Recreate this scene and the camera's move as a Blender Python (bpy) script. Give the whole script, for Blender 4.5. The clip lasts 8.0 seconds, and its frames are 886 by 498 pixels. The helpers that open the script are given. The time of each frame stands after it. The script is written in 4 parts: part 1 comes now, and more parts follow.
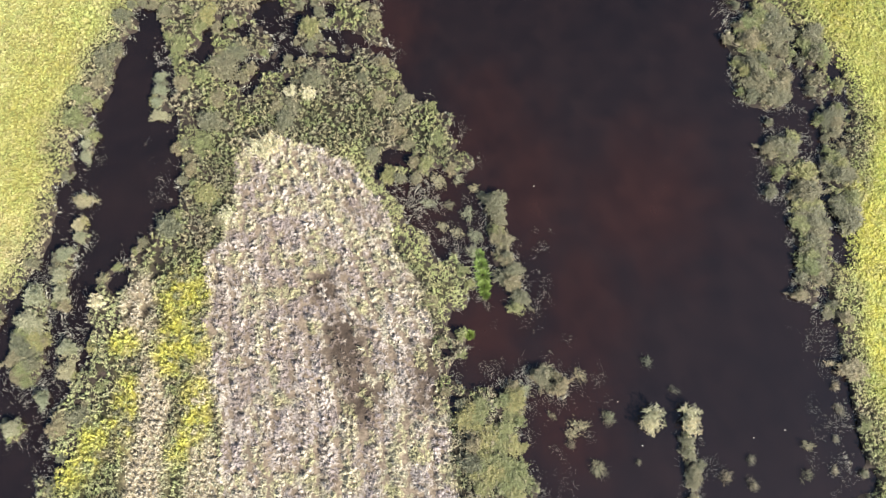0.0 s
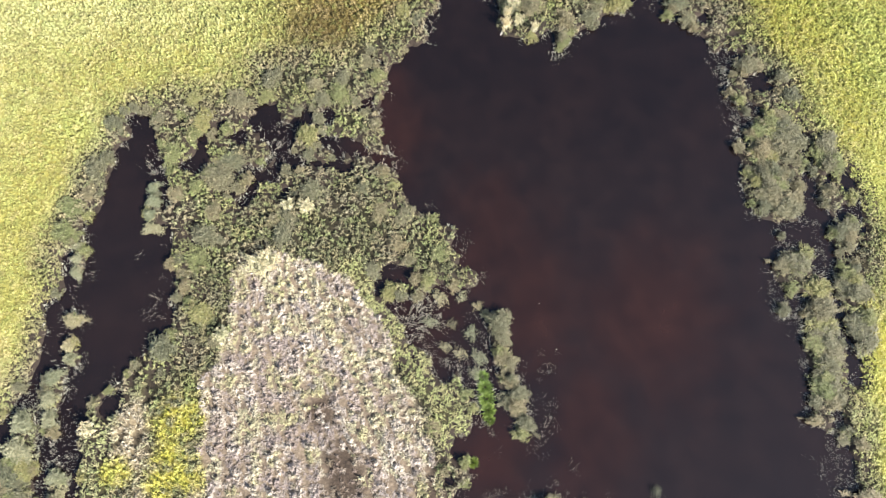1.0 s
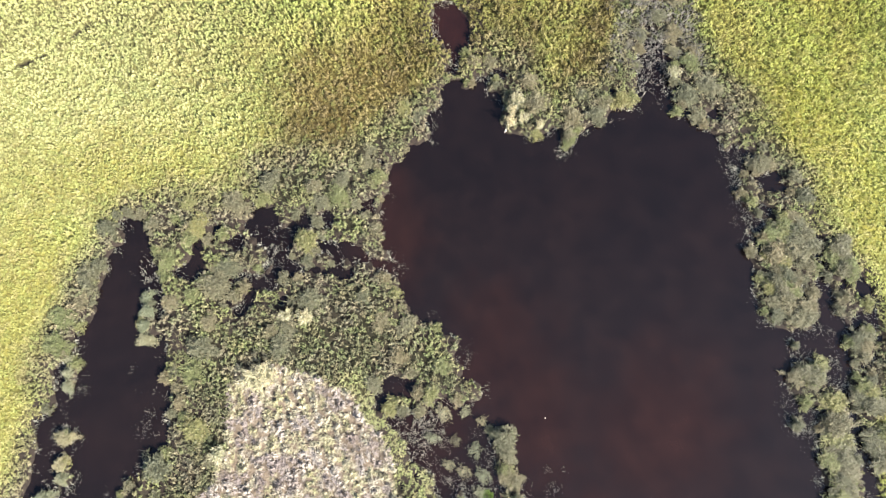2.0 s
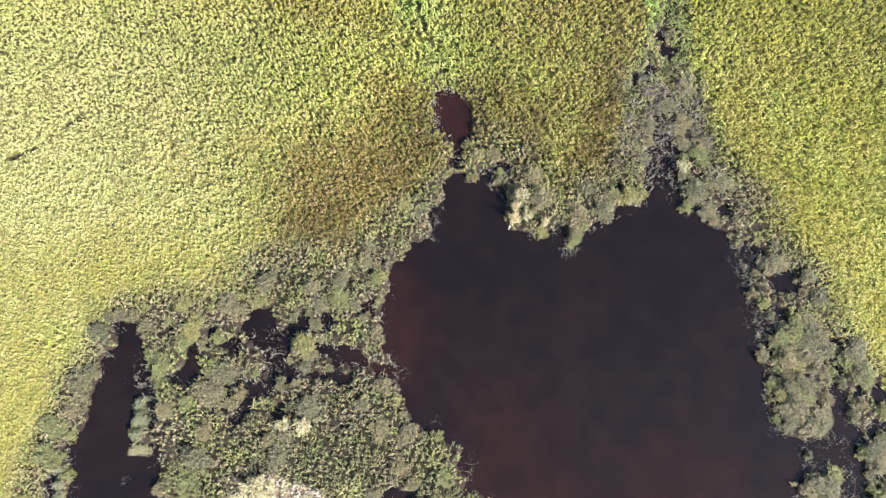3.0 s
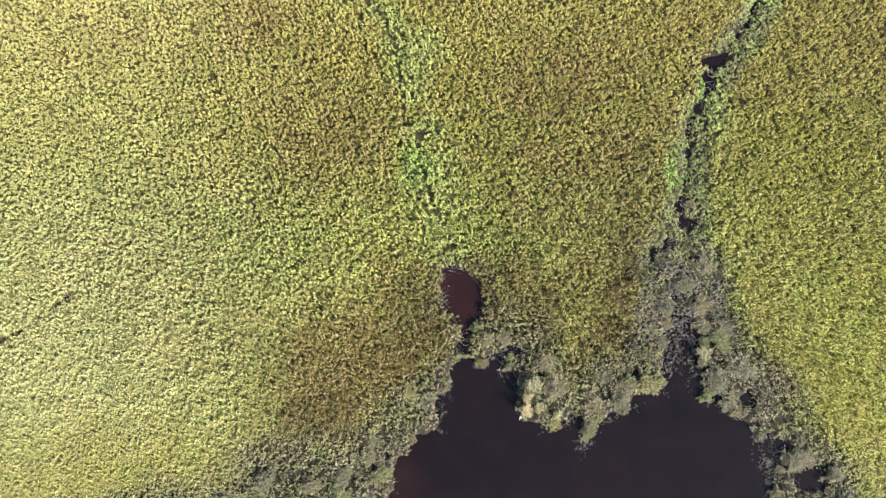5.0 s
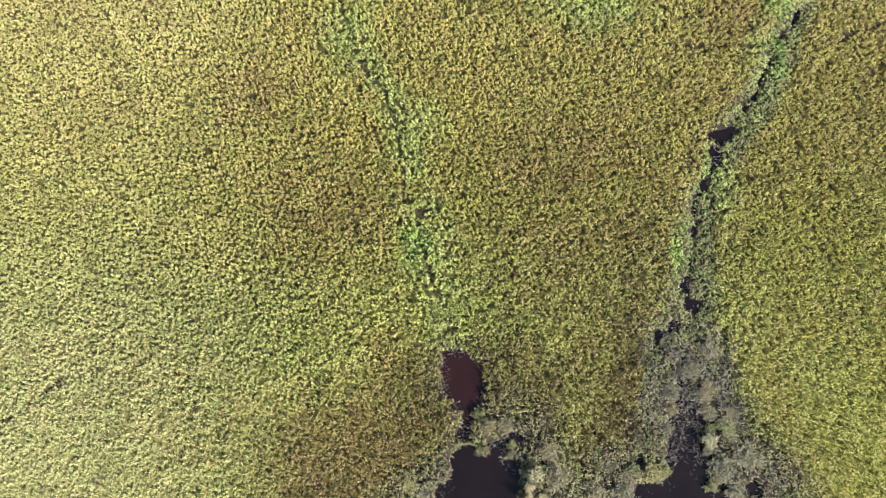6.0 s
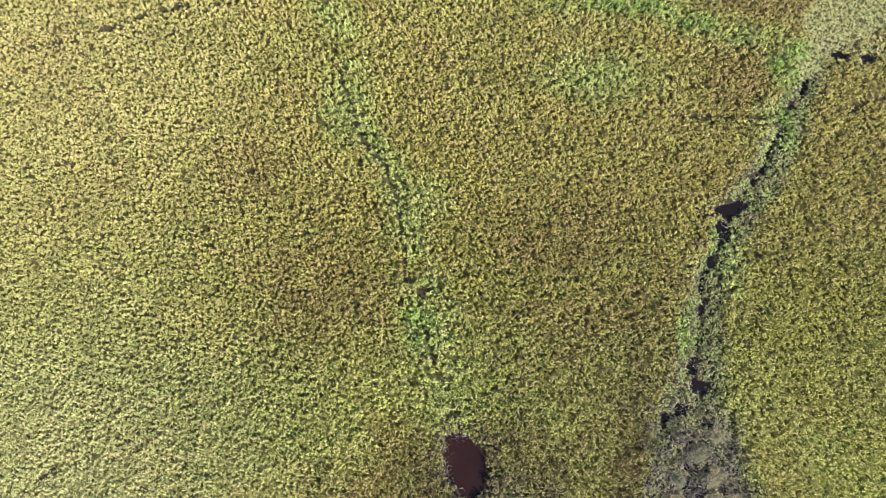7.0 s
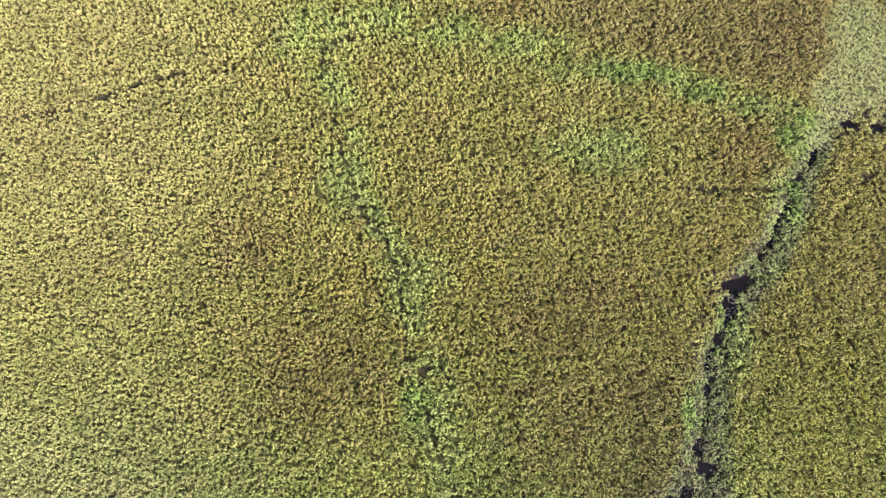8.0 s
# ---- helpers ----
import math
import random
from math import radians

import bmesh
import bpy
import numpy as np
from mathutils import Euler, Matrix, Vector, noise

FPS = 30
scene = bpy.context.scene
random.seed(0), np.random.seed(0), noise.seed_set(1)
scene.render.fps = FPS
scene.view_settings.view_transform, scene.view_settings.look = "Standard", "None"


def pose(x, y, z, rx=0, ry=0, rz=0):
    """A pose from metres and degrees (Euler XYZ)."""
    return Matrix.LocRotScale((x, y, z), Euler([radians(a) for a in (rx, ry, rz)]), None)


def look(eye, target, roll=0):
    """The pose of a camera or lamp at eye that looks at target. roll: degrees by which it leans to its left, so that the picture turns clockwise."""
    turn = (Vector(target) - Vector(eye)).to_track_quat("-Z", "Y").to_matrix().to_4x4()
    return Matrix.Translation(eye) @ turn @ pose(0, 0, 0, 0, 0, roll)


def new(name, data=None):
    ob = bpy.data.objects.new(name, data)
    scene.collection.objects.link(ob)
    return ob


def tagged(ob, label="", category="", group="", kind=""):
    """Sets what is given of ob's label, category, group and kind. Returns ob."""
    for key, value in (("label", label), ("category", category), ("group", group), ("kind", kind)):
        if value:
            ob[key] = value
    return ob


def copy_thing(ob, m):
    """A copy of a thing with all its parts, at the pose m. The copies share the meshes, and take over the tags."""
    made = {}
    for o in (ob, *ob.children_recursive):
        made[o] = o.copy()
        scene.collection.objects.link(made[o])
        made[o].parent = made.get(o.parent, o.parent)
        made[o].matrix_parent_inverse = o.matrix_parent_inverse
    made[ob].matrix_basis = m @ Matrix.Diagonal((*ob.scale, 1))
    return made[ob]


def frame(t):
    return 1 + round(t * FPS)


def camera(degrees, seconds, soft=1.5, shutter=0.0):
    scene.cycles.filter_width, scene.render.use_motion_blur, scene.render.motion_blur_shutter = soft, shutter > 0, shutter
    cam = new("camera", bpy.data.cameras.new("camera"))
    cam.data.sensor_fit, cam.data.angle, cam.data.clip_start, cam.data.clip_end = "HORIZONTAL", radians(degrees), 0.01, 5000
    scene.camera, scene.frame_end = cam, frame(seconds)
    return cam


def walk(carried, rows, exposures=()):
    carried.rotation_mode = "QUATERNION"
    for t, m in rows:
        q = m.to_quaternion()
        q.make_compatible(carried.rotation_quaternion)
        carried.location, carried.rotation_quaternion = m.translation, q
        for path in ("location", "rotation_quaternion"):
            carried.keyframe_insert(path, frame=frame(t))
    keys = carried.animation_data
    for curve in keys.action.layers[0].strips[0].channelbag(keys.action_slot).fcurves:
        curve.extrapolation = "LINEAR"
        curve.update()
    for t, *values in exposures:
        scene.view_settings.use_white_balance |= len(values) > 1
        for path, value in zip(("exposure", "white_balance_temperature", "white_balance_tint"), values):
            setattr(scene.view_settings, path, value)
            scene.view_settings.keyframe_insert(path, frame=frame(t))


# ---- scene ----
cam = camera(67.6, 8.0, soft=1.25)
PATH = [
    (0, (0.023, -37.978, 59.896), (0.043, -37.607, 57.931), 1.6),
    (0.5, (-0.072, -32.505, 59.915), (-0.05, -32.131, 57.95), 1.9),
    (1, (-0.107, -27.109, 59.939), (-0.081, -26.733, 57.975), 2.5),
    (1.5, (-0.066, -21.908, 59.993), (-0.041, -21.532, 58.028), 2.3),
    (2.8, (0.19, -9.031, 59.979), (0.209, -8.668, 58.012), 1.4),
    (3, (0.204, -7.112, 59.975), (0.223, -6.75, 58.008), 1.5),
    (3.5, (0.163, -2.48, 59.953), (0.184, -2.123, 57.985), 1.9),
    (4, (0.09, 1.913, 59.952), (0.111, 2.269, 57.984), 2.0),
    (4.5, (0.016, 6.13, 59.972), (0.038, 6.483, 58.004), 2.0),
    (4.7, (-0.002, 7.778, 59.973), (0.016, 8.134, 58.005), 1.5),
    (5.8, (-0.07, 16.621, 59.982), (-0.045, 16.973, 58.013), 2.7),
    (6, (-0.075, 18.176, 59.999), (-0.05, 18.518, 58.029), 2.9),
    (6.5, (-0.084, 21.984, 60.061), (-0.056, 22.323, 58.09), 3.3),
    (7, (-0.094, 25.737, 60.097), (-0.069, 26.071, 58.125), 2.9),
    (7.5, (-0.072, 29.453, 60.095), (-0.046, 29.783, 58.123), 3.2),
    (8, (-0.031, 33.15, 60.133), (-0.006, 33.472, 58.159), 3.1),
]
EXPOSURES = [(0.0, 2.26), (1.5, 2.43), (3.5, 2.32), (4.5, 2.17), (6.5, 1.96), (8.0, 1.92)]
walk(cam, [(t, look(eye, target, roll)) for t, eye, target, roll in PATH], EXPOSURES)

# ---- daylight: low autumn sun from the south-east, clear sky ----
SUN_HEIGHT, SUN_AZIMUTH = 35.0, 132.0      # degrees; azimuth clockwise from +y
sun_dir = Vector((math.sin(radians(SUN_AZIMUTH)) * math.cos(radians(SUN_HEIGHT)),
                  math.cos(radians(SUN_AZIMUTH)) * math.cos(radians(SUN_HEIGHT)), math.sin(radians(SUN_HEIGHT))))
world = bpy.data.worlds.new("sky")
scene.world = world
world.use_nodes = True
wn = world.node_tree.nodes
sky = wn.new("ShaderNodeTexSky")
sky.sky_type, sky.sun_disc = "NISHITA", False
sky.sun_elevation, sky.sun_rotation = radians(SUN_HEIGHT), radians(SUN_AZIMUTH)
wn["Background"].inputs["Strength"].default_value = 0.062
world.node_tree.links.new(sky.outputs[0], wn["Background"].inputs["Color"])
sun = new("sun", bpy.data.lights.new("sun", "SUN"))
sun.data.energy, sun.data.angle, sun.data.color = 5.0, radians(0.5), (1.0, 0.95, 0.86)
sun.matrix_world = look(sun_dir * 120, (0, 0, 0))

# ---- numbers: smooth noise, outlines, fields ----
RNG = np.random.default_rng(7)


def lattice(ix, iy, seed):
    n = (ix.astype(np.int64) * 374761393 + iy.astype(np.int64) * 668265263 + seed * 1442695041) & 0x7FFFFFFF
    n = ((n ^ (n >> 13)) * 1274126177) & 0x7FFFFFFF
    n = ((n ^ (n >> 16)) * 1911520717) & 0x7FFFFFFF
    return ((n ^ (n >> 15)) & 0xFFFF) / 65535.0


def smooth(x, y, size, seed):
    """Value noise, 0 to 1, with features of that size in metres."""
    u, v = x / size, y / size
    iu, iv = np.floor(u), np.floor(v)
    fu, fv = u - iu, v - iv
    fu, fv = fu * fu * (3 - 2 * fu), fv * fv * (3 - 2 * fv)
    a, b = lattice(iu, iv, seed), lattice(iu + 1, iv, seed)
    c, d = lattice(iu, iv + 1, seed), lattice(iu + 1, iv + 1, seed)
    return (a * (1 - fu) + b * fu) * (1 - fv) + (c * (1 - fu) + d * fu) * fv


def fbm(x, y, size, seed, octaves=3):
    total, weight, out = 0.0, 1.0, 0.0
    for k in range(octaves):
        out = out + weight * smooth(x * math.cos(k) + y * math.sin(k), y * math.cos(k) - x * math.sin(k), size / 2 ** k, seed + 17 * k)
        total, weight = total + weight, weight * 0.5
    return out / total


def mounds(x, y, size, seed):
    """Scattered clumps about that far apart: nearness to the gap between two of them (0 in the gap), and the clump's own number, 0 to 1."""
    x, y = x + (smooth(x, y, size * 0.7, seed + 5) - 0.5) * size * 0.6, y + (smooth(x, y, size * 0.7, seed + 6) - 0.5) * size * 0.6
    iu, iv = np.floor(x / size), np.floor(y / size)
    best, second, own = np.full(x.shape, 9.0), np.full(x.shape, 9.0), np.zeros(x.shape)
    for dx, dy in ((i, j) for i in (-1, 0, 1) for j in (-1, 0, 1)):
        cx, cy = iu + dx + lattice(iu + dx, iv + dy, seed), iv + dy + lattice(iu + dx, iv + dy, seed + 1)
        d = np.hypot(x / size - cx, y / size - cy)
        own = np.where(d < best, lattice(iu + dx, iv + dy, seed + 2), own)
        second = np.minimum(second, np.maximum(best, d))
        best = np.minimum(best, d)
    return second - best, own


def step(a, b, v):
    u = np.clip((v - a) / (b - a), 0, 1)
    return u * u * (3 - 2 * u)


def line_distance(x, y, pts):
    best = np.full(x.shape, 1e9)
    for (ax, ay), (bx, by) in zip(pts[:-1], pts[1:]):
        dx, dy = bx - ax, by - ay
        t = np.clip(((x - ax) * dx + (y - ay) * dy) / (dx * dx + dy * dy + 1e-9), 0, 1)
        best = np.minimum(best, np.hypot(x - ax - t * dx, y - ay - t * dy))
    return best


def inside_distance(x, y, pts):
    """Distance to a closed outline, positive inside."""
    ring = list(pts) + [pts[0]]
    odd = np.zeros(x.shape, bool)
    for (ax, ay), (bx, by) in zip(ring[:-1], ring[1:]):
        crosses = (ay > y) != (by > y)
        odd ^= crosses & (x < (bx - ax) * (y - ay) / (by - ay + 1e-12) + ax)
    d = line_distance(x, y, ring)
    return np.where(odd, d, -d)


def blob(x, y, spots, soft=0.35):
    """1 inside the ellipses (x, y, half width, half height), ragged and soft at their rims."""
    out = np.zeros(x.shape)
    rag = (fbm(x, y, 1.6, 31) - 0.5) * 0.9
    for cx, cy, rx, ry in spots:
        out = np.maximum(out, step(1 + soft, 1 - soft, np.hypot((x - cx) / rx, (y - cy) / ry) + rag))
    return out


# ---- the plan ----
NORTH_SHORE = [(1.8, 11.0), (3.4, 11.1), (5.6, 11.4), (6.6, 9.3), (6.6, 6.9), (7.1, 5.4), (9.9, 5.4), (12.0, 5.8), (12.3, 4.1),
               (13.2, 4.0), (13.8, 5.8), (16.9, 6.2), (17.7, 7.8), (19.2, 7.9), (19.9, 10.0), (20.4, 12.6), (21.0, 14.8),
               (22.5, 14.6), (23.3, 12.0), (23.5, 9.0), (23.6, 7.1), (25.5, 6.0)]
EAST_SHORE = [(27.2, 4.8), (27.5, 3.0), (28.7, 0.4), (28.6, -2.7), (29.0, -8.8), (29.9, -13.0), (32.1, -13.9), (34.0, -13.1),
              (35.2, -10.5), (36.9, -13.7), (35.5, -16.5), (32.2, -17.2), (31.2, -19.2), (33.0, -21.6), (33.0, -25.1),
              (33.6, -27.8), (32.4, -32.2), (34.6, -32.7), (35.5, -35.5), (35.6, -40.5), (35.4, -49.9), (35.0, -54.4)]
WEST_SHORE = [(7.0, -53.7), (8.0, -48.4), (7.7, -44.6), (7.1, -41.9), (4.7, -39.2), (2.7, -39.7), (1.0, -38.2), (2.6, -34.7),
              (2.8, -30.7), (1.6, -27.3), (-0.7, -25.3), (-2.8, -23.0), (-4.0, -20.6), (-1.4, -19.7), (3.4, -19.0), (3.8, -16.2), (0.4, -12.7),
              (-3.4, -9.7), (-3.9, -6.4), (-5.1, -4.9), (-5.1, -2.5), (-4.5, 0.3), (-3.9, 2.8), (-0.1, 5.0), (0.5, 8.2)]
POND = NORTH_SHORE + EAST_SHORE + WEST_SHORE
SMALL_POND = [(0.4, 19.1), (1.3, 19.4), (2.9, 18.7), (3.8, 17.9), (4.0, 16.2), (3.7, 14.2), (2.8, 13.2), (2.4, 11.6), (1.8, 11.8), (1.9, 13.7), (1.4, 15.2), (0.4, 15.6), (0.2, 17.4)]
DITCH = [(-29.0, -2.1), (-26.4, -1.6), (-26.1, -5.6), (-24.8, -7.5), (-24.9, -10.1), (-24.4, -15.8), (-23.1, -17.8), (-24.4, -23.2),
         (-26.8, -25.3), (-28.2, -26.9), (-30.2, -27.8), (-31.5, -30.9), (-30.8, -33.4), (-31.6, -36.4), (-33.9, -40.7), (-34.7, -44.9),
         (-35.5, -51.7), (-42.6, -51.5), (-42.6, -43.3), (-41.5, -35.7), (-39.0, -32.0), (-37.3, -28.2), (-35.3, -24.8), (-35.1, -20.0),
         (-33.7, -18.1), (-33.8, -15.1), (-32.4, -12.5), (-30.7, -10.6), (-30.4, -7.4), (-29.2, -4.1)]
CHANNELS = [([(-26.6, -6.6), (-24.5, -7.0), (-22.6, -7.2), (-21.9, -6.0), (-21.8, -4.7), (-20.5, -4.4), (-20.0, -3.3)], 0.55),
            ([(-16.6, -2.6), (-15.2, -2.4), (-15.5, -4.2), (-14.1, -4.3), (-13.1, -3.6), (-11.8, -2.7)], 0.75),
            ([(-15.2, -4.4), (-14.7, -6.3), (-13.1, -6.7), (-11.0, -7.0)], 0.6),
            ([(-22.6, -7.3), (-18.3, -7.7), (-16.4, -7.8), (-15.4, -6.8), (-14.6, -6.0)], 0.4),
            ([(-15.6, -7.6), (-16.7, -8.7), (-17.1, -10.0), (-17.9, -10.8)], 0.42),
            ([(-10.4, -5.0), (-8.6, -5.3), (-6.8, -5.9), (-4.1, -7.1)], 0.6), ([(-6.4, -1.6), (-5.6, -0.6)], 0.35),
            ([(32.9, -4.2), (34.7, -5.3), (35.3, -7.5), (35.2, -10.8), (35.8, -12.9), (35.9, -15.5)], 0.55),
            ([(35.9, -15.5), (35.3, -18.1), (36.1, -20.6), (36.4, -23.6), (37.1, -26.6), (37.2, -28.2)], 0.5),
            ([(-4.0, -20.5), (-2.3, -23.0), (-0.4, -25.0), (0.6, -26.8)], 0.75), ([(29.4, 2.9), (30.0, 2.4)], 0.4), ([(31.4, 0.6), (33.5, -0.9)], 0.4), ([(29.6, -2.2), (31.0, -2.6), (32.6, -3.8)], 0.45),
            ([(38.6, -8.8), (39.2, -10.0), (40.0, -11.8)], 0.42), ([(38.5, -13.0), (39.2, -13.2)], 0.5)]
DRAIN = [(36.2, 51.4), (35.4, 50.3), (34.6, 49.2), (33.4, 47.9), (32.6, 46.0), (31.7, 44.4), (31.0, 42.8), (29.9, 41.8), (28.6, 39.7), (27.2, 38.2),
         (26.5, 36.2), (25.3, 34.2), (24.3, 32.2), (23.8, 29.2), (23.3, 26.3), (22.6, 24.4), (23.0, 22.7), (22.4, 20.4), (22.8, 17.0)]
DRAIN_BANK = [(35.1, 53.1), (33.0, 48.7), (30.8, 45.5), (29.2, 42.9), (26.9, 40.3), (25.5, 36.7), (23.6, 33.2), (22.0, 29.3), (21.7, 26.4), (21.1, 23.5), (19.6, 21.2),
              (17.9, 17.0), (17.5, 12.5), (27.0, 11.5), (26.6, 16.0), (25.1, 22.0), (25.5, 25.3), (25.5, 28.2), (26.0, 31.1), (27.3, 34.1), (29.7, 37.1), (32.1, 40.7),
              (34.1, 44.3), (36.2, 48.6), (37.7, 52.5)]
POOLS = [(27.4, 38.9, 1.2, 0.75), (28.4, 39.5, 0.7, 0.5), (26.6, 36.8, 0.45, 0.8), (25.2, 34.0, 0.3, 0.8), (24.1, 31.6, 0.28, 0.8), (39.5, 54.1, 0.7, 0.45),
         (42.5, 53.8, 0.7, 0.45), (22.6, 24.6, 0.45, 0.6), (23.0, 22.9, 0.85, 0.6), (21.5, 21.1, 0.7, 0.5), (19.9, 20.2, 0.5, 0.4)]
BELT = [(-44.2, -38.5), (-39.3, -28.7), (-36.8, -23.5), (-35.2, -17.3), (-34.0, -11.6), (-32.4, -6.1), (-30.4, -1.9), (-26.8, -0.4),
        (-21.5, 0.0), (-17.3, 1.6), (-14.1, 3.9), (-9.8, 3.2), (-6.0, 5.4), (-4.0, 7.7), (-0.3, 9.7), (1.1, 12.3), (2.7, 13.1), (6.1, 14.4),
        (9.2, 13.2), (12.2, 10.2), (16.4, 10.4), (18.2, 13.6), (19.6, 16.8), (20.9, 20.2), (23.1, 20.4), (24.9, 19.5), (25.9, 16.1),
        (27.6, 11.7), (29.9, 8.4), (32.1, 5.2), (34.4, 2.6), (35.9, -1.5), (38.3, -5.8), (40.3, -11.2), (41.9, -15.3), (39.9, -21.5),
        (38.1, -22.5), (37.5, -26.3), (36.6, -29.4), (37.0, -33.6), (37.6, -38.1), (38.4, -43.5), (38.2, -54.5), (-42.5, -52.4)]
GREEN_STRIP = [(-7.6, -17.6), (-5.6, -20.4), (-4.0, -23.4), (-1.6, -26.6), (0.6, -29.6), (1.3, -33.0)]
PALE = [(-17.8, -16.0), (-14.7, -15.2), (-10.9, -17.0), (-7.7, -18.7), (-5.6, -21.2), (-4.1, -25.8), (-1.3, -30.6), (-0.4, -36.7), (0.0, -39.6),
        (0.9, -44.4), (0.4, -56.0), (-18.0, -56.0), (-19.1, -44.8), (-19.6, -38.6), (-20.5, -34.2), (-20.6, -27.0), (-18.4, -22.8), (-18.3, -19.6)]
GREEN_LINE = [(-10.2, 62.5), (-10.6, 60.8), (-9.4, 57.6), (-8.8, 53.6), (-8.0, 49.2), (-6.7, 46.5), (-4.6, 43.8), (-3.4, 40.1), (-2.9, 36.0),
              (-2.7, 33.0), (-1.4, 32.0), (-1.0, 28.0), (-0.5, 25.6), (0.9, 22.5), (1.1, 21.3)]
RUTS = [([(-10.2, 62.5), (-8.3, 63.6), (-5.6, 64.1)], 0.22), ([(-40.8, 56.3), (-35.6, 56.9), (-31.4, 58.1), (-28.2, 59.2), (-25.1, 60.2), (-19.7, 60.7)], 0.22),
        ([(22.4, 48.1), (27.1, 47.9), (31.9, 47.9)], 0.22), ([(38.9, 48.1), (41.1, 49.0), (46.0, 50.6)], 0.3),
        ([(-39.8, 13.3), (-36.8, 14.8), (-33.4, 17.5), (-29.8, 18.5)], 0.18), ([(-24.8, -24.3), (-25.8, -29.0), (-26.4, -33.0)], 0.3),
        ([(-26.1, -24.0), (-27.1, -28.4), (-27.7, -32.0)], 0.3), (GREEN_LINE, 0.15), (DRAIN, 0.15), ([(-1.4, 32.2), (0.0, 32.2)], 0.25)]
YELLOW = [(39.9, -36.5, 1.6, 5.0), (-22.7, -30.1, 2.3, 2.1), (-24.1, -35.5, 1.2, 2.2), (-22.2, -34.1, 2.1, 3.5), (-27.9, -34.5, 1.2, 1.2), (-27.6, -40.4, 1.2, 2.9),
          (-30.1, -43.1, 1.4, 1.9), (-32.2, -45.5, 1.5, 1.8), (-21.4, -40.5, 1.4, 2.9), (-22.8, -43.8, 1.2, 1.9), (40.5, -26.3, 2.6, 4.8)]
YELLOWISH = [(-35.5, -7.5, 1.9, 2.9), (-37.0, -20.6, 3.1, 6.5), (-37.4, -11.2, 2.6, 4.6)]
EAST_YELLOW = [(34.8, 6.0, 3.4, 4.7), (38.8, -2.0, 2.2, 5.0), (38.5, 16.0, 5.0, 7.0), (35.0, 27.0, 6.0, 6.0), (41.0, -16.0, 2.0, 5.0)]
PEATY = [(-8.4, -35.2, 1.8, 3.2), (-7.0, -40.0, 1.6, 2.6), (-0.6, -38.0, 1.8, 3.4), (-10.5, -30.0, 1.0, 1.6)]
GREY_BROWN = [(-25.4, -47.0, 1.8, 5.0), (-20.6, -47.0, 1.5, 5.0), (-20.8, -37.5, 0.9, 3.0), (-25.1, -41.8, 1.4, 6.6), (-26.9, -30.9, 1.6, 3.6)]
GREEN = [(8.0, 62.8, 4.5, 1.6), (21.0, 58.8, 4.0, 1.3), (30.0, 56.0, 3.2, 1.2), (-4.5, 65.6, 5.0, 1.8), (-1.0, 28.8, 2.2, 2.9), (-33.8, -3.6, 2.0, 1.9), (34.1, 53.5, 1.4, 2.6), (16.2, 60.0, 4.9, 1.4),
         (25.9, 57.5, 3.2, 1.2), (-11.1, 64.5, 3.9, 2.7), (1.1, 64.3, 3.9, 1.7), (15.7, 52.1, 4.8, 2.2), (-1.5, 40.1, 2.5, 2.3), (-0.2, 28.6, 2.5, 2.4),
         (-8.3, 49.8, 2.1, 3.3), (22.0, 27.6, 0.5, 1.9), (32.2, 45.8, 1.6, 3.8), (26.9, 34.5, 1.3, 3.6), (37.5, -1.5, 2.1, 3.0)]
BROWN = [(-14.0, 3.0, 3.0, 2.6), (-8.5, 10.0, 5.0, 5.0), (-6.0, 4.6, 3.5, 2.5), (-10.7, 13.7, 2.6, 3.8), (-5.9, 14.6, 3.1, 3.2), (-3.5, 9.2, 2.0, 3.2), (14.5, 12.1, 2.7, 3.2), (-10.6, 6.8, 3.5, 3.6), (-10.8, 33.2, 5.6, 3.5),
         (-17.6, 44.0, 3.1, 3.2), (11.8, 36.8, 6.1, 4.1), (18.9, 28.6, 4.4, 6.4), (12.0, 26.5, 5.5, 5.0), (-9.0, 30.0, 6.0, 4.5), (8.0, 17.5, 4.0, 3.0), (15.0, 18.0, 4.0, 4.5), (-4.0, 18.5, 3.5, 2.6), (3.9, 67.0, 5.5, 1.8), (30.2, 52.4, 3.2, 3.9), (35.2, 63.9, 4.5, 3.6)]
VIVID = [(33.6, 52.4, 1.3, 1.7), (35.6, 54.6, 1.2, 1.0), (19.0, 59.6, 4.6, 0.9), (25.6, 57.4, 2.4, 0.9), (22.0, 27.4, 0.5, 1.8), (25.9, 36.0, 0.6, 1.4), (-2.2, 29.2, 1.2, 1.8), (33.5, 47.0, 0.8, 2.2)]
SWARD = [(42.6, 60.9, 4.4, 6.4), (38.8, 56.8, 2.4, 2.8), (36.6, 53.2, 1.2, 2.0)]
DITCH_ISLETS = [(-32.5, -21.4, 0.8, 0.7), (-32.7, -24.2, 0.7, 1.3), (-34.0, -28.2, 0.8, 2.6), (-36.2, -31.3, 1.2, 2.3), (-32.9, -35.8, 0.9, 1.9),
                (-36.6, -35.2, 1.6, 2.8), (-34.8, -39.2, 0.8, 1.0), (-37.0, -41.7, 0.9, 0.9), (-32.6, -15.8, 0.6, 1.8), (-26.1, -11.2, 0.7, 2.6)]
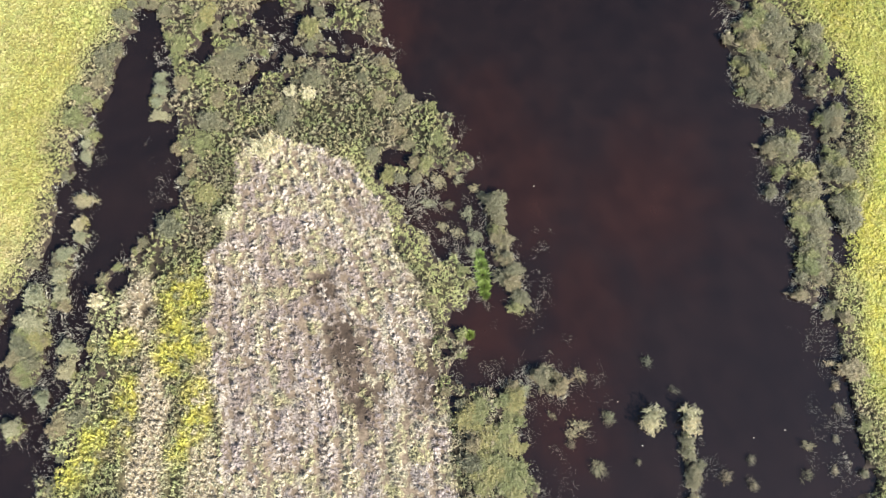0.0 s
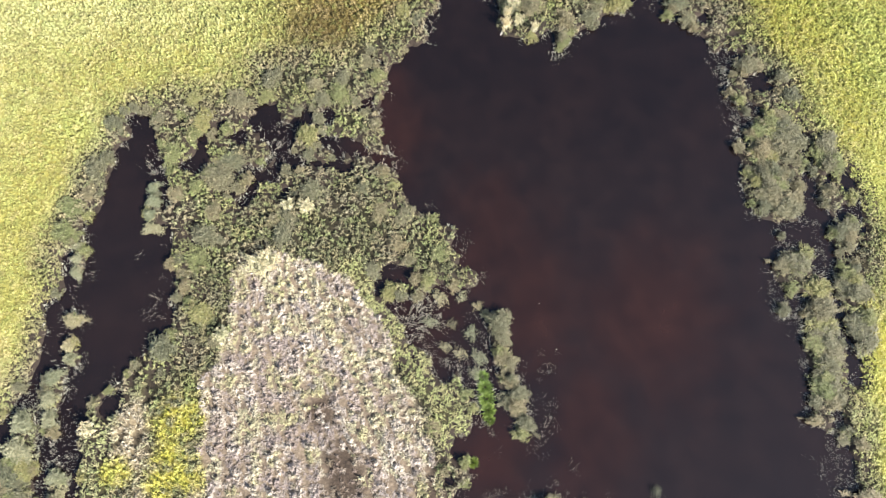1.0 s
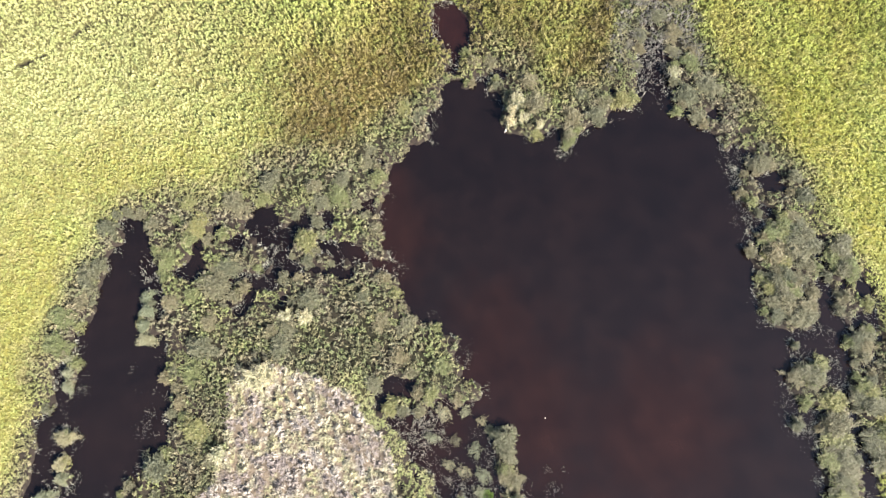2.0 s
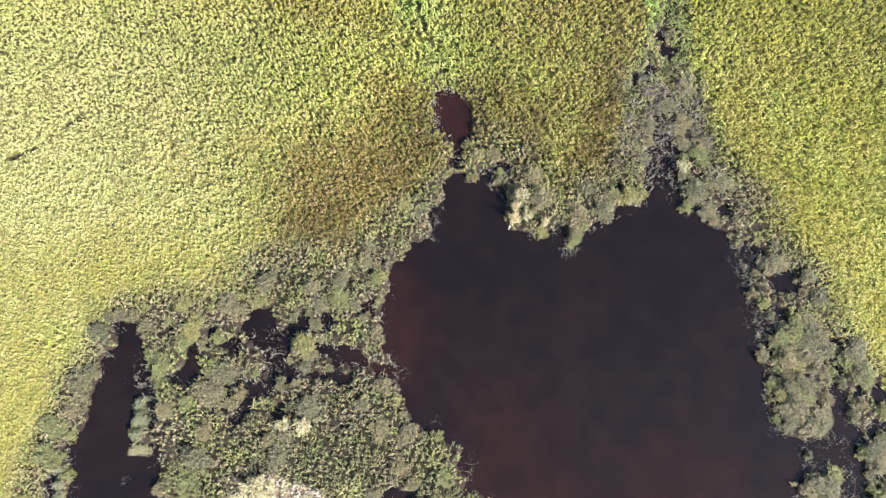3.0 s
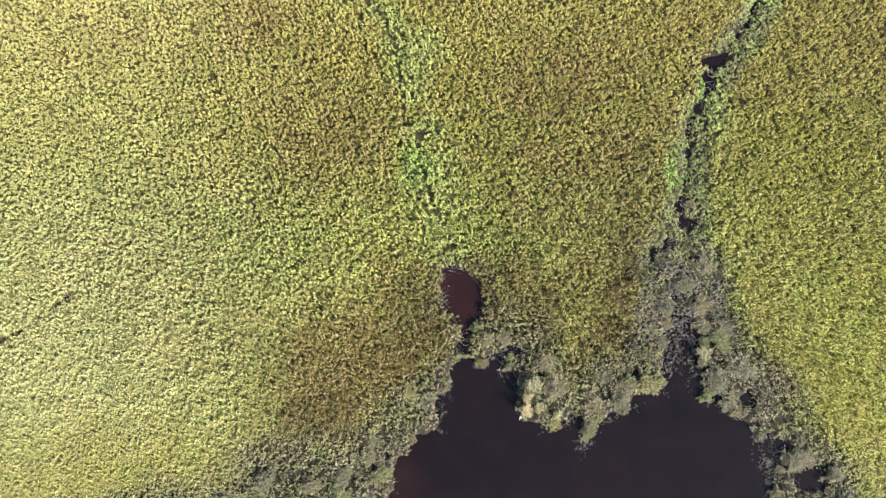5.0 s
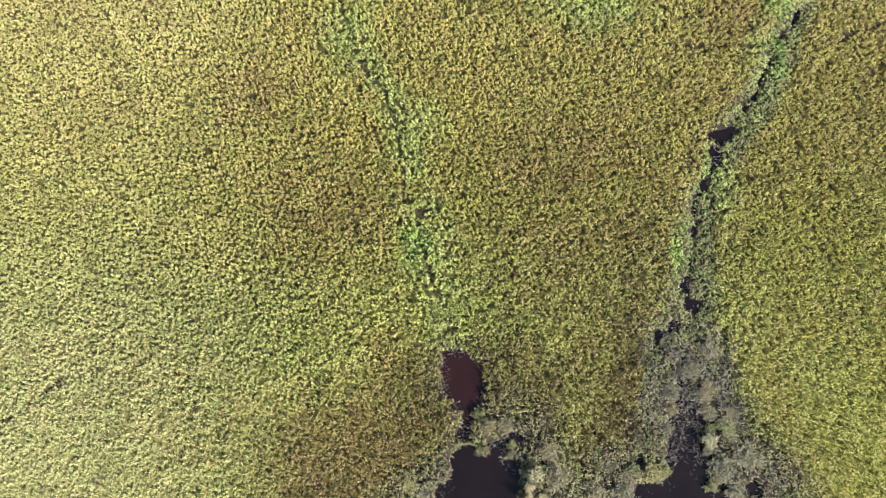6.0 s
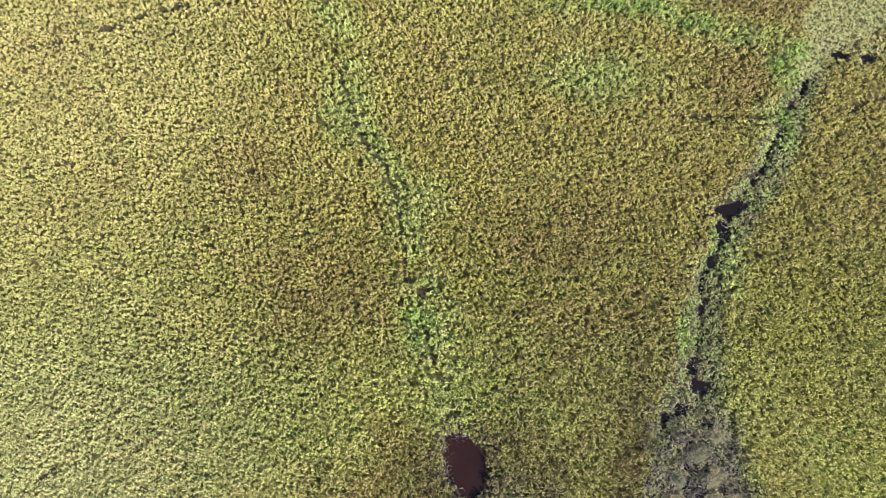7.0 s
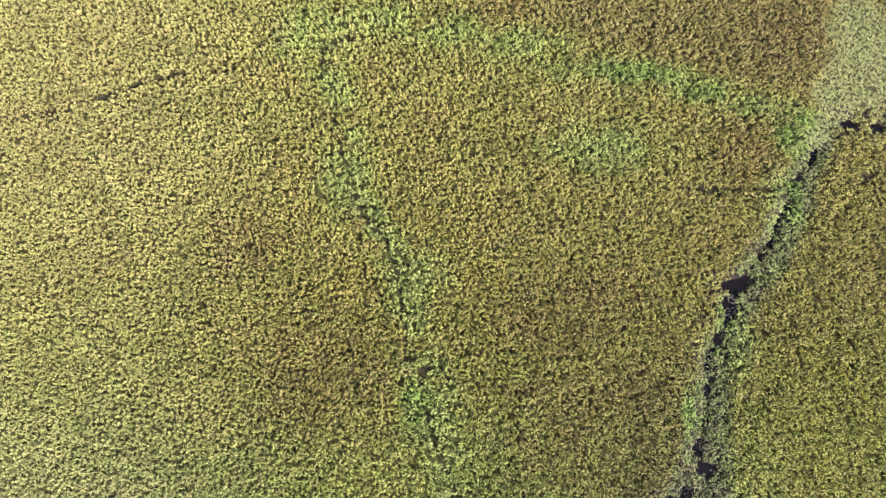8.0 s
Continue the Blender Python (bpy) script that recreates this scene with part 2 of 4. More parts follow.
POND_ISLETS = [(5.7, -22.6, 1.1, 1.1), (5.8, -24.7, 0.8, 1.6), (6.4, -27.1, 0.7, 1.5), (6.9, -29.4, 0.8, 1.4), (7.5, -31.4, 0.8, 0.8),
               (9.0, -38.4, 1.2, 1.0), (10.6, -39.4, 0.8, 1.0), (3.5, 10.8, 0.5, 0.3), (21.5, -44.8, 0.6, 1.1), (21.7, -47.3, 0.7, 1.1)]
SHALLOWS = [(4.1, -28.9, 0.8, 2.4), (2.8, -34.6, 0.5, 0.8), (-1.5, -21.5, 2.0, 2.0)]
EAST_CLUMPS = [(37.2, -7.2, 1.3, 2.6), (38.0, -15.4, 1.4, 1.6), (37.9, -19.6, 1.4, 2.2), (38.4, -24.0, 1.3, 2.2), (32.7, -5.7, 2.5, 3.0), (31.4, -9.8, 2.2, 2.3), (32.2, -12.2, 2.1, 1.4), (34.2, -9.3, 0.8, 2.0), (33.1, -17.9, 1.8, 1.4),
               (34.7, -20.2, 1.1, 1.6), (34.7, -22.4, 1.3, 2.2), (34.7, -25.1, 1.4, 2.2), (34.8, -28.9, 1.3, 2.7), (32.8, -31.8, 0.6, 0.6), (32.0, -15.2, 0.5, 0.6), (31.3, -22.2, 0.5, 0.5)]
SOUTH_CLUMPS = [(3.1, -41.6, 1.4, 1.9), (5.0, -43.5, 1.9, 1.8), (4.0, -46.3, 2.2, 2.1), (6.2, -47.3, 1.4, 1.8), (6.2, -40.8, 1.4, 1.5), (2.8, -44.9, 1.0, 1.9)]
NORTH_CLUMPS = [(14.4, 7.0, 2.2, 1.0), (12.8, 4.7, 0.6, 0.9), (5.0, 12.8, 1.5, 0.8), (6.2, 10.7, 0.5, 0.9), (16.6, 8.4, 0.8, 1.2), (9.3, 10.6, 1.0, 1.0)]
TUSSOCKS = [(18.5, -37.4, 0.7), (20.7, -39.9, 0.45), (24.6, -47.4, 0.7), (26.9, -46.0, 0.6), (26.8, -48.1, 0.6),
            (34.1, -47.1, 0.6), (34.5, -44.5, 0.35), (35.2, -42.0, 0.5), 
            (14.7, -42.3, 0.6), (13.7, -46.5, 0.8), (17.1, -46.0, 0.4), (35.1, -40.0, 0.6), (11.3, -44.3, 0.6)]
EMERGENT = [(0.5, -21.5, 3.4, 2.6), (3.5, -25.5, 2.0, 3.5), (11.5, -42.5, 5.0, 5.5), (35.2, -40.0, 2.4, 11.0), (34.0, -15.5, 2.5, 2.2), (29.0, 0.5, 1.3, 4.0),
            (9.0, -29.0, 1.6, 4.5), (27.0, -47.0, 6.0, 2.0), (-25.5, -21.6, 0.9, 4.0), (-34.5, -34.5, 3.0, 8.0), (2.0, 19.2, 2.0, 1.0), (0.6, 16.6, 0.6, 2.4), (3.9, 16.5, 0.5, 2.5), (21.0, 11.0, 2.0, 3.5), (29.5, -3.5, 1.2, 5.0), (34.5, -25.0, 2.4, 9.0), (31.6, -21.0, 1.4, 3.0), (5.0, -38.5, 4.0, 1.6)]
DEAD_SHRUBS = [(27.2, 37.6, 0.8), (26.5, 36.4, 0.8), (25.9, 35.0, 0.7), (23.4, 24.6, 0.7), (20.2, 9.6, 1.2), (21.0, 11.2, 1.2), (22.3, 10.3, 1.3), (21.6, 8.6, 1.0), (22.0, 12.6, 1.3), (21.3, 14.2, 1.4), (22.6, 15.0, 1.2), (21.6, 17.4, 1.3),
               (20.6, 18.6, 1.0), (23.0, 18.0, 1.1)]
REEDS = [(18.5, -42.0, 1.2), (18.3, -42.9, 1.0), (21.7, -41.9, 1.1), (21.9, -43.0, 1.0), (-16.0, -16.9, 1.5), (-15.0, -16.3, 1.2), (-19.1, -23.0, 0.9), (-11.7, -11.6, 0.9),
         (-30.2, -30.9, 0.8), (7.5, 6.5, 0.7), (7.6, 7.6, 0.6), (8.6, 6.6, 0.6), (10.2, 6.0, 0.5), (23.5, 11.0, 0.8), (-13.4, -11.2, 0.7), (8.2, 8.6, 0.8)]

# ---- fields on a fine grid: water line, height, zones ----
X0, X1, Y0, Y1, CELL = -62.0, 62.0, -62.0, 82.0, 0.32
gx, gy = np.arange(X0, X1 + 0.01, CELL), np.arange(Y0, Y1 + 0.01, CELL)
GX, GY = np.meshgrid(gx, gy)
belt = inside_distance(GX, GY, BELT) + (fbm(GX, GY, 4.0, 5) - 0.5) * 3.0
pale = inside_distance(GX, GY, PALE) + (fbm(GX, GY, 1.5, 6) - 0.5) * 1.6
wet = np.maximum.reduce([inside_distance(GX, GY, o) for o in (POND, SMALL_POND, DITCH)]
                        + [w - line_distance(GX, GY, pts) for pts, w in CHANNELS])
wet = np.maximum(wet, np.maximum.reduce([min(rx, ry) * (1 - np.hypot((GX - cx) / rx, (GY - cy) / ry)) for cx, cy, rx, ry in POOLS]))
wander = (GX + (fbm(GX, GY, 1.6, 13) - 0.5) * 1.1, GY + (fbm(GX, GY, 1.4, 14) - 0.5) * 1.1)
wet = np.maximum(wet, -0.02 + (fbm(GX, GY, 1.2, 9) - 0.5) * 0.4 - line_distance(*wander, DRAIN))
bank = inside_distance(GX, GY, DRAIN_BANK) + (fbm(GX, GY, 2.0, 15) - 0.5) * 1.6
boggy = step(0.0, 1.5, belt) * step(6.0, 2.5, -wet) * step(0.5, -0.5, pale)
east_bog = step(26, 30, GX) * step(8, 4, GY)
wet = np.maximum(wet, np.clip(fbm(GX, GY, 2.4, 12) - 0.66 + 0.10 * east_bog, -0.3, 1) * 7.0 - 30 * (1 - boggy))
for spots in (DITCH_ISLETS, POND_ISLETS, EAST_CLUMPS, SOUTH_CLUMPS, NORTH_CLUMPS):
    for cx, cy, rx, ry in spots:
        wet = np.minimum(wet, -min(rx, ry) * (1 - np.hypot((GX - cx) / rx, (GY - cy) / ry)) + 0.05)
near_belt = step(-1.0, 1.0, belt)
wet += (fbm(GX, GY, 1.7, 3) - 0.5) * (0.8 + 0.6 * near_belt) + (smooth(GX, GY, 0.6, 4) - 0.5) * (0.35 + 0.25 * near_belt)
for cx, cy, rx, ry in SHALLOWS:
    wet = np.minimum(wet, 0.12 + 0.6 * (np.hypot((GX - cx) / rx, (GY - cy) / ry) - 1).clip(0, 9))
shore = -wet                                            # metres from the water's edge, positive on land
rut = (0.25 + 0.75 * step(0.35, 0.6, fbm(GX, GY, 1.4, 43))) * np.maximum.reduce([step(w * 2.0, w * 0.6, line_distance(GX + (fbm(GX, GY, 1.1, 41) - 0.5) * 0.5, GY + (fbm(GX, GY, 1.3, 42) - 0.5) * 0.5, pts)) for pts, w in RUTS])
hummock = 0.16 * (smooth(GX, GY, 0.55, 21) - 0.5) + 0.12 * (fbm(GX, GY, 3.0, 22) - 0.5)
height = np.where(shore > 0, 0.36 * np.tanh(shore / 0.8) + hummock * np.tanh(np.maximum(shore, 0) / 0.6) - 0.18 * rut, -0.8 * np.tanh(-shore / 1.8))


def at(field, x, y):
    u = np.clip((np.asarray(x) - X0) / CELL, 0, len(gx) - 1.001)
    v = np.clip((np.asarray(y) - Y0) / CELL, 0, len(gy) - 1.001)
    i, j = u.astype(int), v.astype(int)
    a, b = u - i, v - j
    return (field[j, i] * (1 - a) + field[j, i + 1] * a) * (1 - b) + (field[j + 1, i] * (1 - a) + field[j + 1, i + 1] * a) * b


def mix(a, b, w):
    return a + (np.asarray(b) - a) * np.asarray(w)[..., None]


def tuft_colour(x, y, own, share=0.2):
    """The plan's colour, with clumps of bleached pinkish straw and of fresher green among them."""
    c = plant_colour(x, y)
    c = mix(c, (0.30, 0.225, 0.135), share * step(0.62, 0.8, own))
    return mix(c, (0.19, 0.25, 0.075), share * step(0.3, 0.12, own))


def plant_colour(x, y):
    """The plants' colour over the plan: sedge meadow, ochre and brown swards, green wet lines, grey-green belt; the rim
    north of the pond has shade mixed in.
    """
    c = mix(np.broadcast_to(np.array((0.30, 0.312, 0.102)), x.shape + (3,)), (0.235, 0.257, 0.076), step(0.4, 0.65, fbm(x, y, 7.0, 51)))
    c = mix(c, (0.31, 0.27, 0.095), 0.6 * step(0.5, 0.72, fbm(x, y, 5.0, 52)))
    c = mix(c, (0.27, 0.255, 0.065), 0.5 * step(12, 34, x) * step(14, 30, y) * step(0.3, 0.7, fbm(x, y, 9.0, 53)))
    c = mix(c, (0.235, 0.205, 0.056), (0.4 * step(20, 40, y) + 0.35 * step(22, 32, y) * step(58, 38, y)) * step(-45, 5, x + 18 * fbm(x, y, 6.0, 59)))
    c = mix(c, mix(np.broadcast_to(np.array((0.32, 0.32, 0.16)), x.shape + (3,)), (0.29, 0.27, 0.115), step(22, 40, y)), 0.6 * step(-5, -32, x))
    c = mix(c, (0.17, 0.13, 0.055), 0.75 * step(8.5, 1.5, np.hypot((x + 6) / 1.5, y - 9.5)))
    c = mix(c, (0.19, 0.14, 0.056), 0.62 * blob(x, y, BROWN, 0.6) * (0.35 + 0.65 * step(0.3, 0.6, fbm(x, y, 1.5, 54))))
    c = mix(c, (0.30, 0.25, 0.165), 0.6 * step(-33, -36, x + 0.1 * y) * step(4, -6, y) * step(0.5, 0.64, fbm(x, y, 2.6, 68)))
    c = mix(c, (0.33, 0.315, 0.055), 0.38 * blob(x, y, YELLOWISH, 0.6))
    c = mix(c, (0.33, 0.33, 0.06), (0.5 - 0.2 * step(6, 14, y)) * blob(x, y, EAST_YELLOW, 0.8))
    wet_line = step(3.2, 0.3, line_distance(x - 0.6, y, GREEN_LINE)) * step(0.25, 0.6, fbm(x, y, 1.8, 58))
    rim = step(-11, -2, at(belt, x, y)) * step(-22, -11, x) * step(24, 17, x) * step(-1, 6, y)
    # brown sedge, darkened further in place of the deeper shade among its tufts
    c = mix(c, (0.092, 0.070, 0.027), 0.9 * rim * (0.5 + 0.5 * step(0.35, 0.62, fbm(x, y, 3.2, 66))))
    grass = mix(np.broadcast_to(np.array((0.135, 0.15, 0.082)), x.shape + (3,)), (0.15, 0.205, 0.075), step(0.35, 0.6, fbm(x, y, 1.6, 67)) * step(20, 30, y))
    c = mix(c, grass, 0.9 * step(-0.4, 0.5, at(bank, x, y)))
    c = mix(c, (0.225, 0.255, 0.115), 0.9 * blob(x, y, SWARD, 0.3))
    c = mix(c * (np.array((0.85, 0.87, 0.68)) + np.array((0.15, 0.07, 0.20)) * step(26, 54, y)[..., None] + np.array((0.02, 0.0, 0.15)) * (step(-2, -20, x) * step(34, 14, y))[..., None]), (0.13, 0.14, 0.05), 0.25 * step(0.55, 0.75, fbm(x, y, 1.1, 63)) * step(12, 28, y))
    c = mix(c, (0.19, 0.145, 0.058), 0.55 * step(1.5, 4.0, y - 65 + 0.305 * x) * step(4, 14, x) * (1 - blob(x, y, SWARD, 0.3)))
    c = mix(c, (0.25, 0.30, 0.09), np.maximum(0.92 * blob(x, y, GREEN, 0.8) * step(0.12, 0.45, fbm(x, y, 1.3, 60)), 0.88 * wet_line))
    c = mix(c, (0.15, 0.235, 0.05), 0.75 * blob(x, y, VIVID, 0.6))
    c = mix(c, (0.19, 0.185, 0.05), 0.85 * blob(x, y, [(-37.0, -6.0, 6.5, 6.5), (-38.5, -14.0, 4.5, 8.5), (-28.0, 1.5, 12.0, 4.6)], 0.8))
    c = mix(c, (0.20, 0.19, 0.042), 0.7 * step(25, 31, x) * step(-14, -4, y) * step(20, 8, y) * step(-9.5, -2, at(belt, x, y)))
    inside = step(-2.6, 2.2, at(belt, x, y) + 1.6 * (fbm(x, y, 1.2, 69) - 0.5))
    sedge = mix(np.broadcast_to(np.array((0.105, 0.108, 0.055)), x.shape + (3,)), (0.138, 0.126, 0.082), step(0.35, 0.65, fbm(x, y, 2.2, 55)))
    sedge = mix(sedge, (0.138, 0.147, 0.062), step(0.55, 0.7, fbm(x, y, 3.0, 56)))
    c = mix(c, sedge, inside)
    c = mix(c, (0.19, 0.195, 0.085), 0.9 * step(1.7, 0.9, line_distance(x, y, GREEN_STRIP)))
    c = mix(c, (0.205, 0.215, 0.105), 0.8 * blob(x, y, [(-31.0, -38.0, 2.4, 5.0), (-33.0, -45.0, 2.6, 5.0), (-29.0, -31.5, 1.8, 3.0), (-23.0, -46.5, 5.0, 5.0)], 0.5))
    c = mix(c, (0.42, 0.36, 0.27), step(-0.3, 0.3, at(pale, x, y)))
    c = mix(c, (0.29, 0.25, 0.19), 0.9 * blob(x, y, GREY_BROWN, 0.4))
    return mix(c, (0.285, 0.275, 0.042), 0.86 * blob(x, y, YELLOW, 0.5) * step(0.25, 0.6, fbm(x, y, 0.9, 57)))


# ---- materials ----
def material(name, rough=0.7, gloss=0.3):
    m = bpy.data.materials.new(name)
    m.use_nodes = True
    b = m.node_tree.nodes["Principled BSDF"]
    b.inputs["Roughness"].default_value = rough
    b.inputs["Specular IOR Level"].default_value = gloss
    return m, m.node_tree.nodes, m.node_tree.links, b


def noise_node(n, l, size, detail=4.0, rough=0.6):
    co = n.new("ShaderNodeTexCoord")
    t = n.new("ShaderNodeTexNoise")
    t.inputs["Scale"].default_value, t.inputs["Detail"].default_value, t.inputs["Roughness"].default_value = 1 / size, detail, rough
    l.new(co.outputs["Object"], t.inputs["Vector"])
    return t


def ramp_node(n, l, source, stops):
    r = n.new("ShaderNodeValToRGB")
    while len(r.color_ramp.elements) < len(stops):
        r.color_ramp.elements.new(0.5)
    for e, (p, c) in zip(r.color_ramp.elements, stops):
        e.position, e.color = p, (*c, 1)
    l.new(source, r.inputs[0])
    return r.outputs[0]


def mix_node(n, l, a, b, fac, how="MIX"):
    m = n.new("ShaderNodeMix")
    m.data_type, m.blend_type = "RGBA", how
    for value, socket in ((fac, m.inputs["Factor"]), (a, m.inputs["A"]), (b, m.inputs["B"])):
        if isinstance(value, bpy.types.NodeSocket):
            l.new(value, socket)
        elif isinstance(value, tuple):
            socket.default_value = (*value, 1)
        else:
            socket.default_value = value
    return m.outputs["Result"]


def plant_material(name, rough=0.6, tint=None, low=0.6, high=1.35, own=False, through_light=0.3, dry=None, dry_share=0.25):
    """Leaf stuff: the tint (or the painted plan colour) varied from leaf to leaf and, for things, from one to the next."""
    m, n, l, b = material(name, rough, 0.25)
    if tint is None:
        a = n.new("ShaderNodeAttribute")
        a.attribute_name = "tint"
        colour = a.outputs["Color"]
    else:
        rgb = n.new("ShaderNodeRGB")
        rgb.outputs[0].default_value = (*tint, 1)
        colour = rgb.outputs[0]
    g = n.new("ShaderNodeNewGeometry")
    vary = ramp_node(n, l, g.outputs["Random Per Island"], [(0, (low, low, low)), (1, (high, high, high))])
    colour = mix_node(n, l, colour, vary, 1.0, "MULTIPLY")
    if dry:
        pick = ramp_node(n, l, noise_node(n, l, 0.5).outputs["Fac"], [(0.62 - dry_share * 0.4, (0, 0, 0)), (0.72, (1, 1, 1))])
        colour = mix_node(n, l, colour, dry, pick)
    if own:
        o = n.new("ShaderNodeObjectInfo")
        tone = ramp_node(n, l, o.outputs["Random"], [(0, (0.78, 0.84, 0.8)), (0.5, (1.0, 1.0, 0.95)), (1, (1.25, 1.12, 1.0))])
        colour = mix_node(n, l, colour, tone, 1.0, "MULTIPLY")
    l.new(colour, b.inputs["Base Color"])
    if through_light:
        t = n.new("ShaderNodeBsdfTranslucent")
        l.new(colour, t.inputs["Color"])
        s = n.new("ShaderNodeMixShader")
        s.inputs[0].default_value = through_light
        l.new(b.outputs[0], s.inputs[1])
        l.new(t.outputs[0], s.inputs[2])
        l.new(s.outputs[0], n["Material Output"].inputs["Surface"])
    return m


def ground_material():
    m, n, l, b = material("peat_litter_and_gap_shade", 0.9, 0.2)
    a = n.new("ShaderNodeAttribute")
    a.attribute_name = "tint"
    fine = ramp_node(n, l, noise_node(n, l, 0.25, 6).outputs["Fac"], [(0.3, (0.45, 0.42, 0.4)), (0.7, (1.2, 1.2, 1.15))])
    broad = ramp_node(n, l, noise_node(n, l, 2.0, 4).outputs["Fac"], [(0.3, (0.75, 0.75, 0.75)), (0.7, (1.15, 1.12, 1.1))])
    l.new(mix_node(n, l, mix_node(n, l, a.outputs["Color"], fine, 1.0, "MULTIPLY"), broad, 1.0, "MULTIPLY"), b.inputs["Base Color"])
    bump = n.new("ShaderNodeBump")
    bump.inputs["Strength"].default_value, bump.inputs["Distance"].default_value = 0.8, 0.08
    l.new(noise_node(n, l, 0.12, 6).outputs["Fac"], bump.inputs["Height"])
    l.new(bump.outputs[0], b.inputs["Normal"])
    return m


def water_material():
    m, n, l, b = material("peat_water", 0.06, 0.5)
    b.inputs["IOR"].default_value = 1.33
    bed_and_sheen = n.new("ShaderNodeAttribute")
    bed_and_sheen.attribute_name = "tint"
    murk = mix_node(n, l, bed_and_sheen.outputs["Color"], ramp_node(n, l, noise_node(n, l, 9.0, 4).outputs["Fac"], [(0.3, (0.8, 0.85, 0.9)), (0.7, (1.2, 1.1, 1.05))]), 1.0, "MULTIPLY")
    cloud = ramp_node(n, l, noise_node(n, l, 2.2, 5).outputs["Fac"], [(0.3, (0.82, 0.82, 0.84)), (0.7, (1.15, 1.12, 1.1))])
    l.new(mix_node(n, l, murk, cloud, 1.0, "MULTIPLY"), b.inputs["Base Color"])
    bump = n.new("ShaderNodeBump")
    bump.inputs["Strength"].default_value, bump.inputs["Distance"].default_value = 0.12, 0.03
    co = n.new("ShaderNodeTexCoord")
    mp = n.new("ShaderNodeMapping")
    mp.inputs["Scale"].default_value = (0.35, 1.6, 1)
    t = n.new("ShaderNodeTexNoise")
    t.inputs["Scale"].default_value, t.inputs["Detail"].default_value = 2.2, 3
    l.new(co.outputs["Object"], mp.inputs[0])
    l.new(mp.outputs[0], t.inputs["Vector"])
    l.new(t.outputs["Fac"], bump.inputs["Height"])
    l.new(bump.outputs[0], b.inputs["Normal"])
    return m


def wood_material(name, light, dark):
    m, n, l, b = material(name, 0.8, 0.3)
    o = n.new("ShaderNodeObjectInfo")
    c = ramp_node(n, l, noise_node(n, l, 0.08, 5).outputs["Fac"], [(0.3, dark), (0.7, light)])
    tone = ramp_node(n, l, o.outputs["Random"], [(0, (0.8, 0.8, 0.8)), (1, (1.2, 1.2, 1.2))])
    l.new(mix_node(n, l, c, tone, 1.0, "MULTIPLY"), b.inputs["Base Color"])
    return m


GROUND, WATER = ground_material(), water_material()
SEDGE = plant_material("meadow_sedge", 0.6, None, 0.88, 1.12, False, 0.1)
PALE_SEDGE = plant_material("dry_pale_sedge", 0.7, None, 0.88, 1.1, False, 0.15)
EMERGENT_LEAF = plant_material("emergent_sedge", 0.5, (0.30, 0.295, 0.245), 0.5, 1.5)
WILLOW = plant_material("grey_willow_leaf", 0.55, (0.126, 0.121, 0.080), 0.6, 1.4, True, 0.3, (0.18, 0.157, 0.105))
SALLOW = plant_material("yellow_green_sallow_leaf", 0.55, (0.145, 0.151, 0.071), 0.6, 1.4, True, 0.3, (0.2, 0.185, 0.105))
GREEN_LEAF = plant_material("fresh_green_leaf", 0.5, (0.125, 0.18, 0.045), 0.7, 1.3, True)
REED_LEAF = plant_material("dry_reed_leaf", 0.6, (0.37, 0.34, 0.22), 0.6, 1.3, True)
TUFT_LEAF = plant_material("water_tussock_leaf", 0.6, (0.27, 0.26, 0.20), 0.5, 1.5, True)
BARK = wood_material("willow_bark", (0.12, 0.10, 0.075), (0.05, 0.042, 0.032))
DEADWOOD = wood_material("bare_grey_wood", (0.18, 0.168, 0.145), (0.075, 0.068, 0.06))
STRAW = wood_material("bleached_straw", (0.62, 0.58, 0.50), (0.42, 0.38, 0.30))
ROOTS = wood_material("root_mat", (0.06, 0.045, 0.032), (0.025, 0.02, 0.016))


# ---- mesh builders ----
def mesh_from(name, verts, faces, sides, mat, tint=None):
    """A mesh of faces with that many corners each, from arrays; tint: a colour a vertex."""
    me = bpy.data.meshes.new(name)
    nf = len(faces)
    me.vertices.add(len(verts))
    me.vertices.foreach_set("co", np.ascontiguousarray(verts, dtype=np.float32).ravel())
    me.loops.add(nf * sides)
    me.loops.foreach_set("vertex_index", np.ascontiguousarray(faces, dtype=np.int32).ravel())
    me.polygons.add(nf)
    me.polygons.foreach_set("loop_start", np.arange(0, nf * sides, sides, dtype=np.int32))
    me.polygons.foreach_set("loop_total", np.full(nf, sides, dtype=np.int32))
    if tint is not None:
        a = me.color_attributes.new("tint", "FLOAT_COLOR", "POINT")
        a.data.foreach_set("color", np.concatenate([tint, np.ones((len(tint), 1))], axis=1).astype(np.float32).ravel())
    me.update(calc_edges=True)
    me.validate()
    me.materials.append(mat)
    return me


def leaves(root, aim, length, width, droop, rng):
    """Kite-shaped leaves: from root along aim, widest past the middle, tips drooping. Returns vertices and faces."""
    n = len(root)
    aim = aim / np.linalg.norm(aim, axis=1, keepdims=True)
    side = np.cross(aim, rng.normal(size=(n, 3)) * (0.6, 0.6, 0.3) + (0, 0, 1.0))
    side /= np.linalg.norm(side, axis=1, keepdims=True) + 1e-9
    L, Wd = length[:, None], width[:, None]
    mid = root + aim * L * 0.55
    tip = root + aim * L - np.array((0, 0, 1.0)) * L * droop[:, None]
    v = np.stack([root, mid - side * Wd * 0.5, tip, mid + side * Wd * 0.5], axis=1).reshape(-1, 3)
    return v, np.arange(n * 4).reshape(-1, 4)


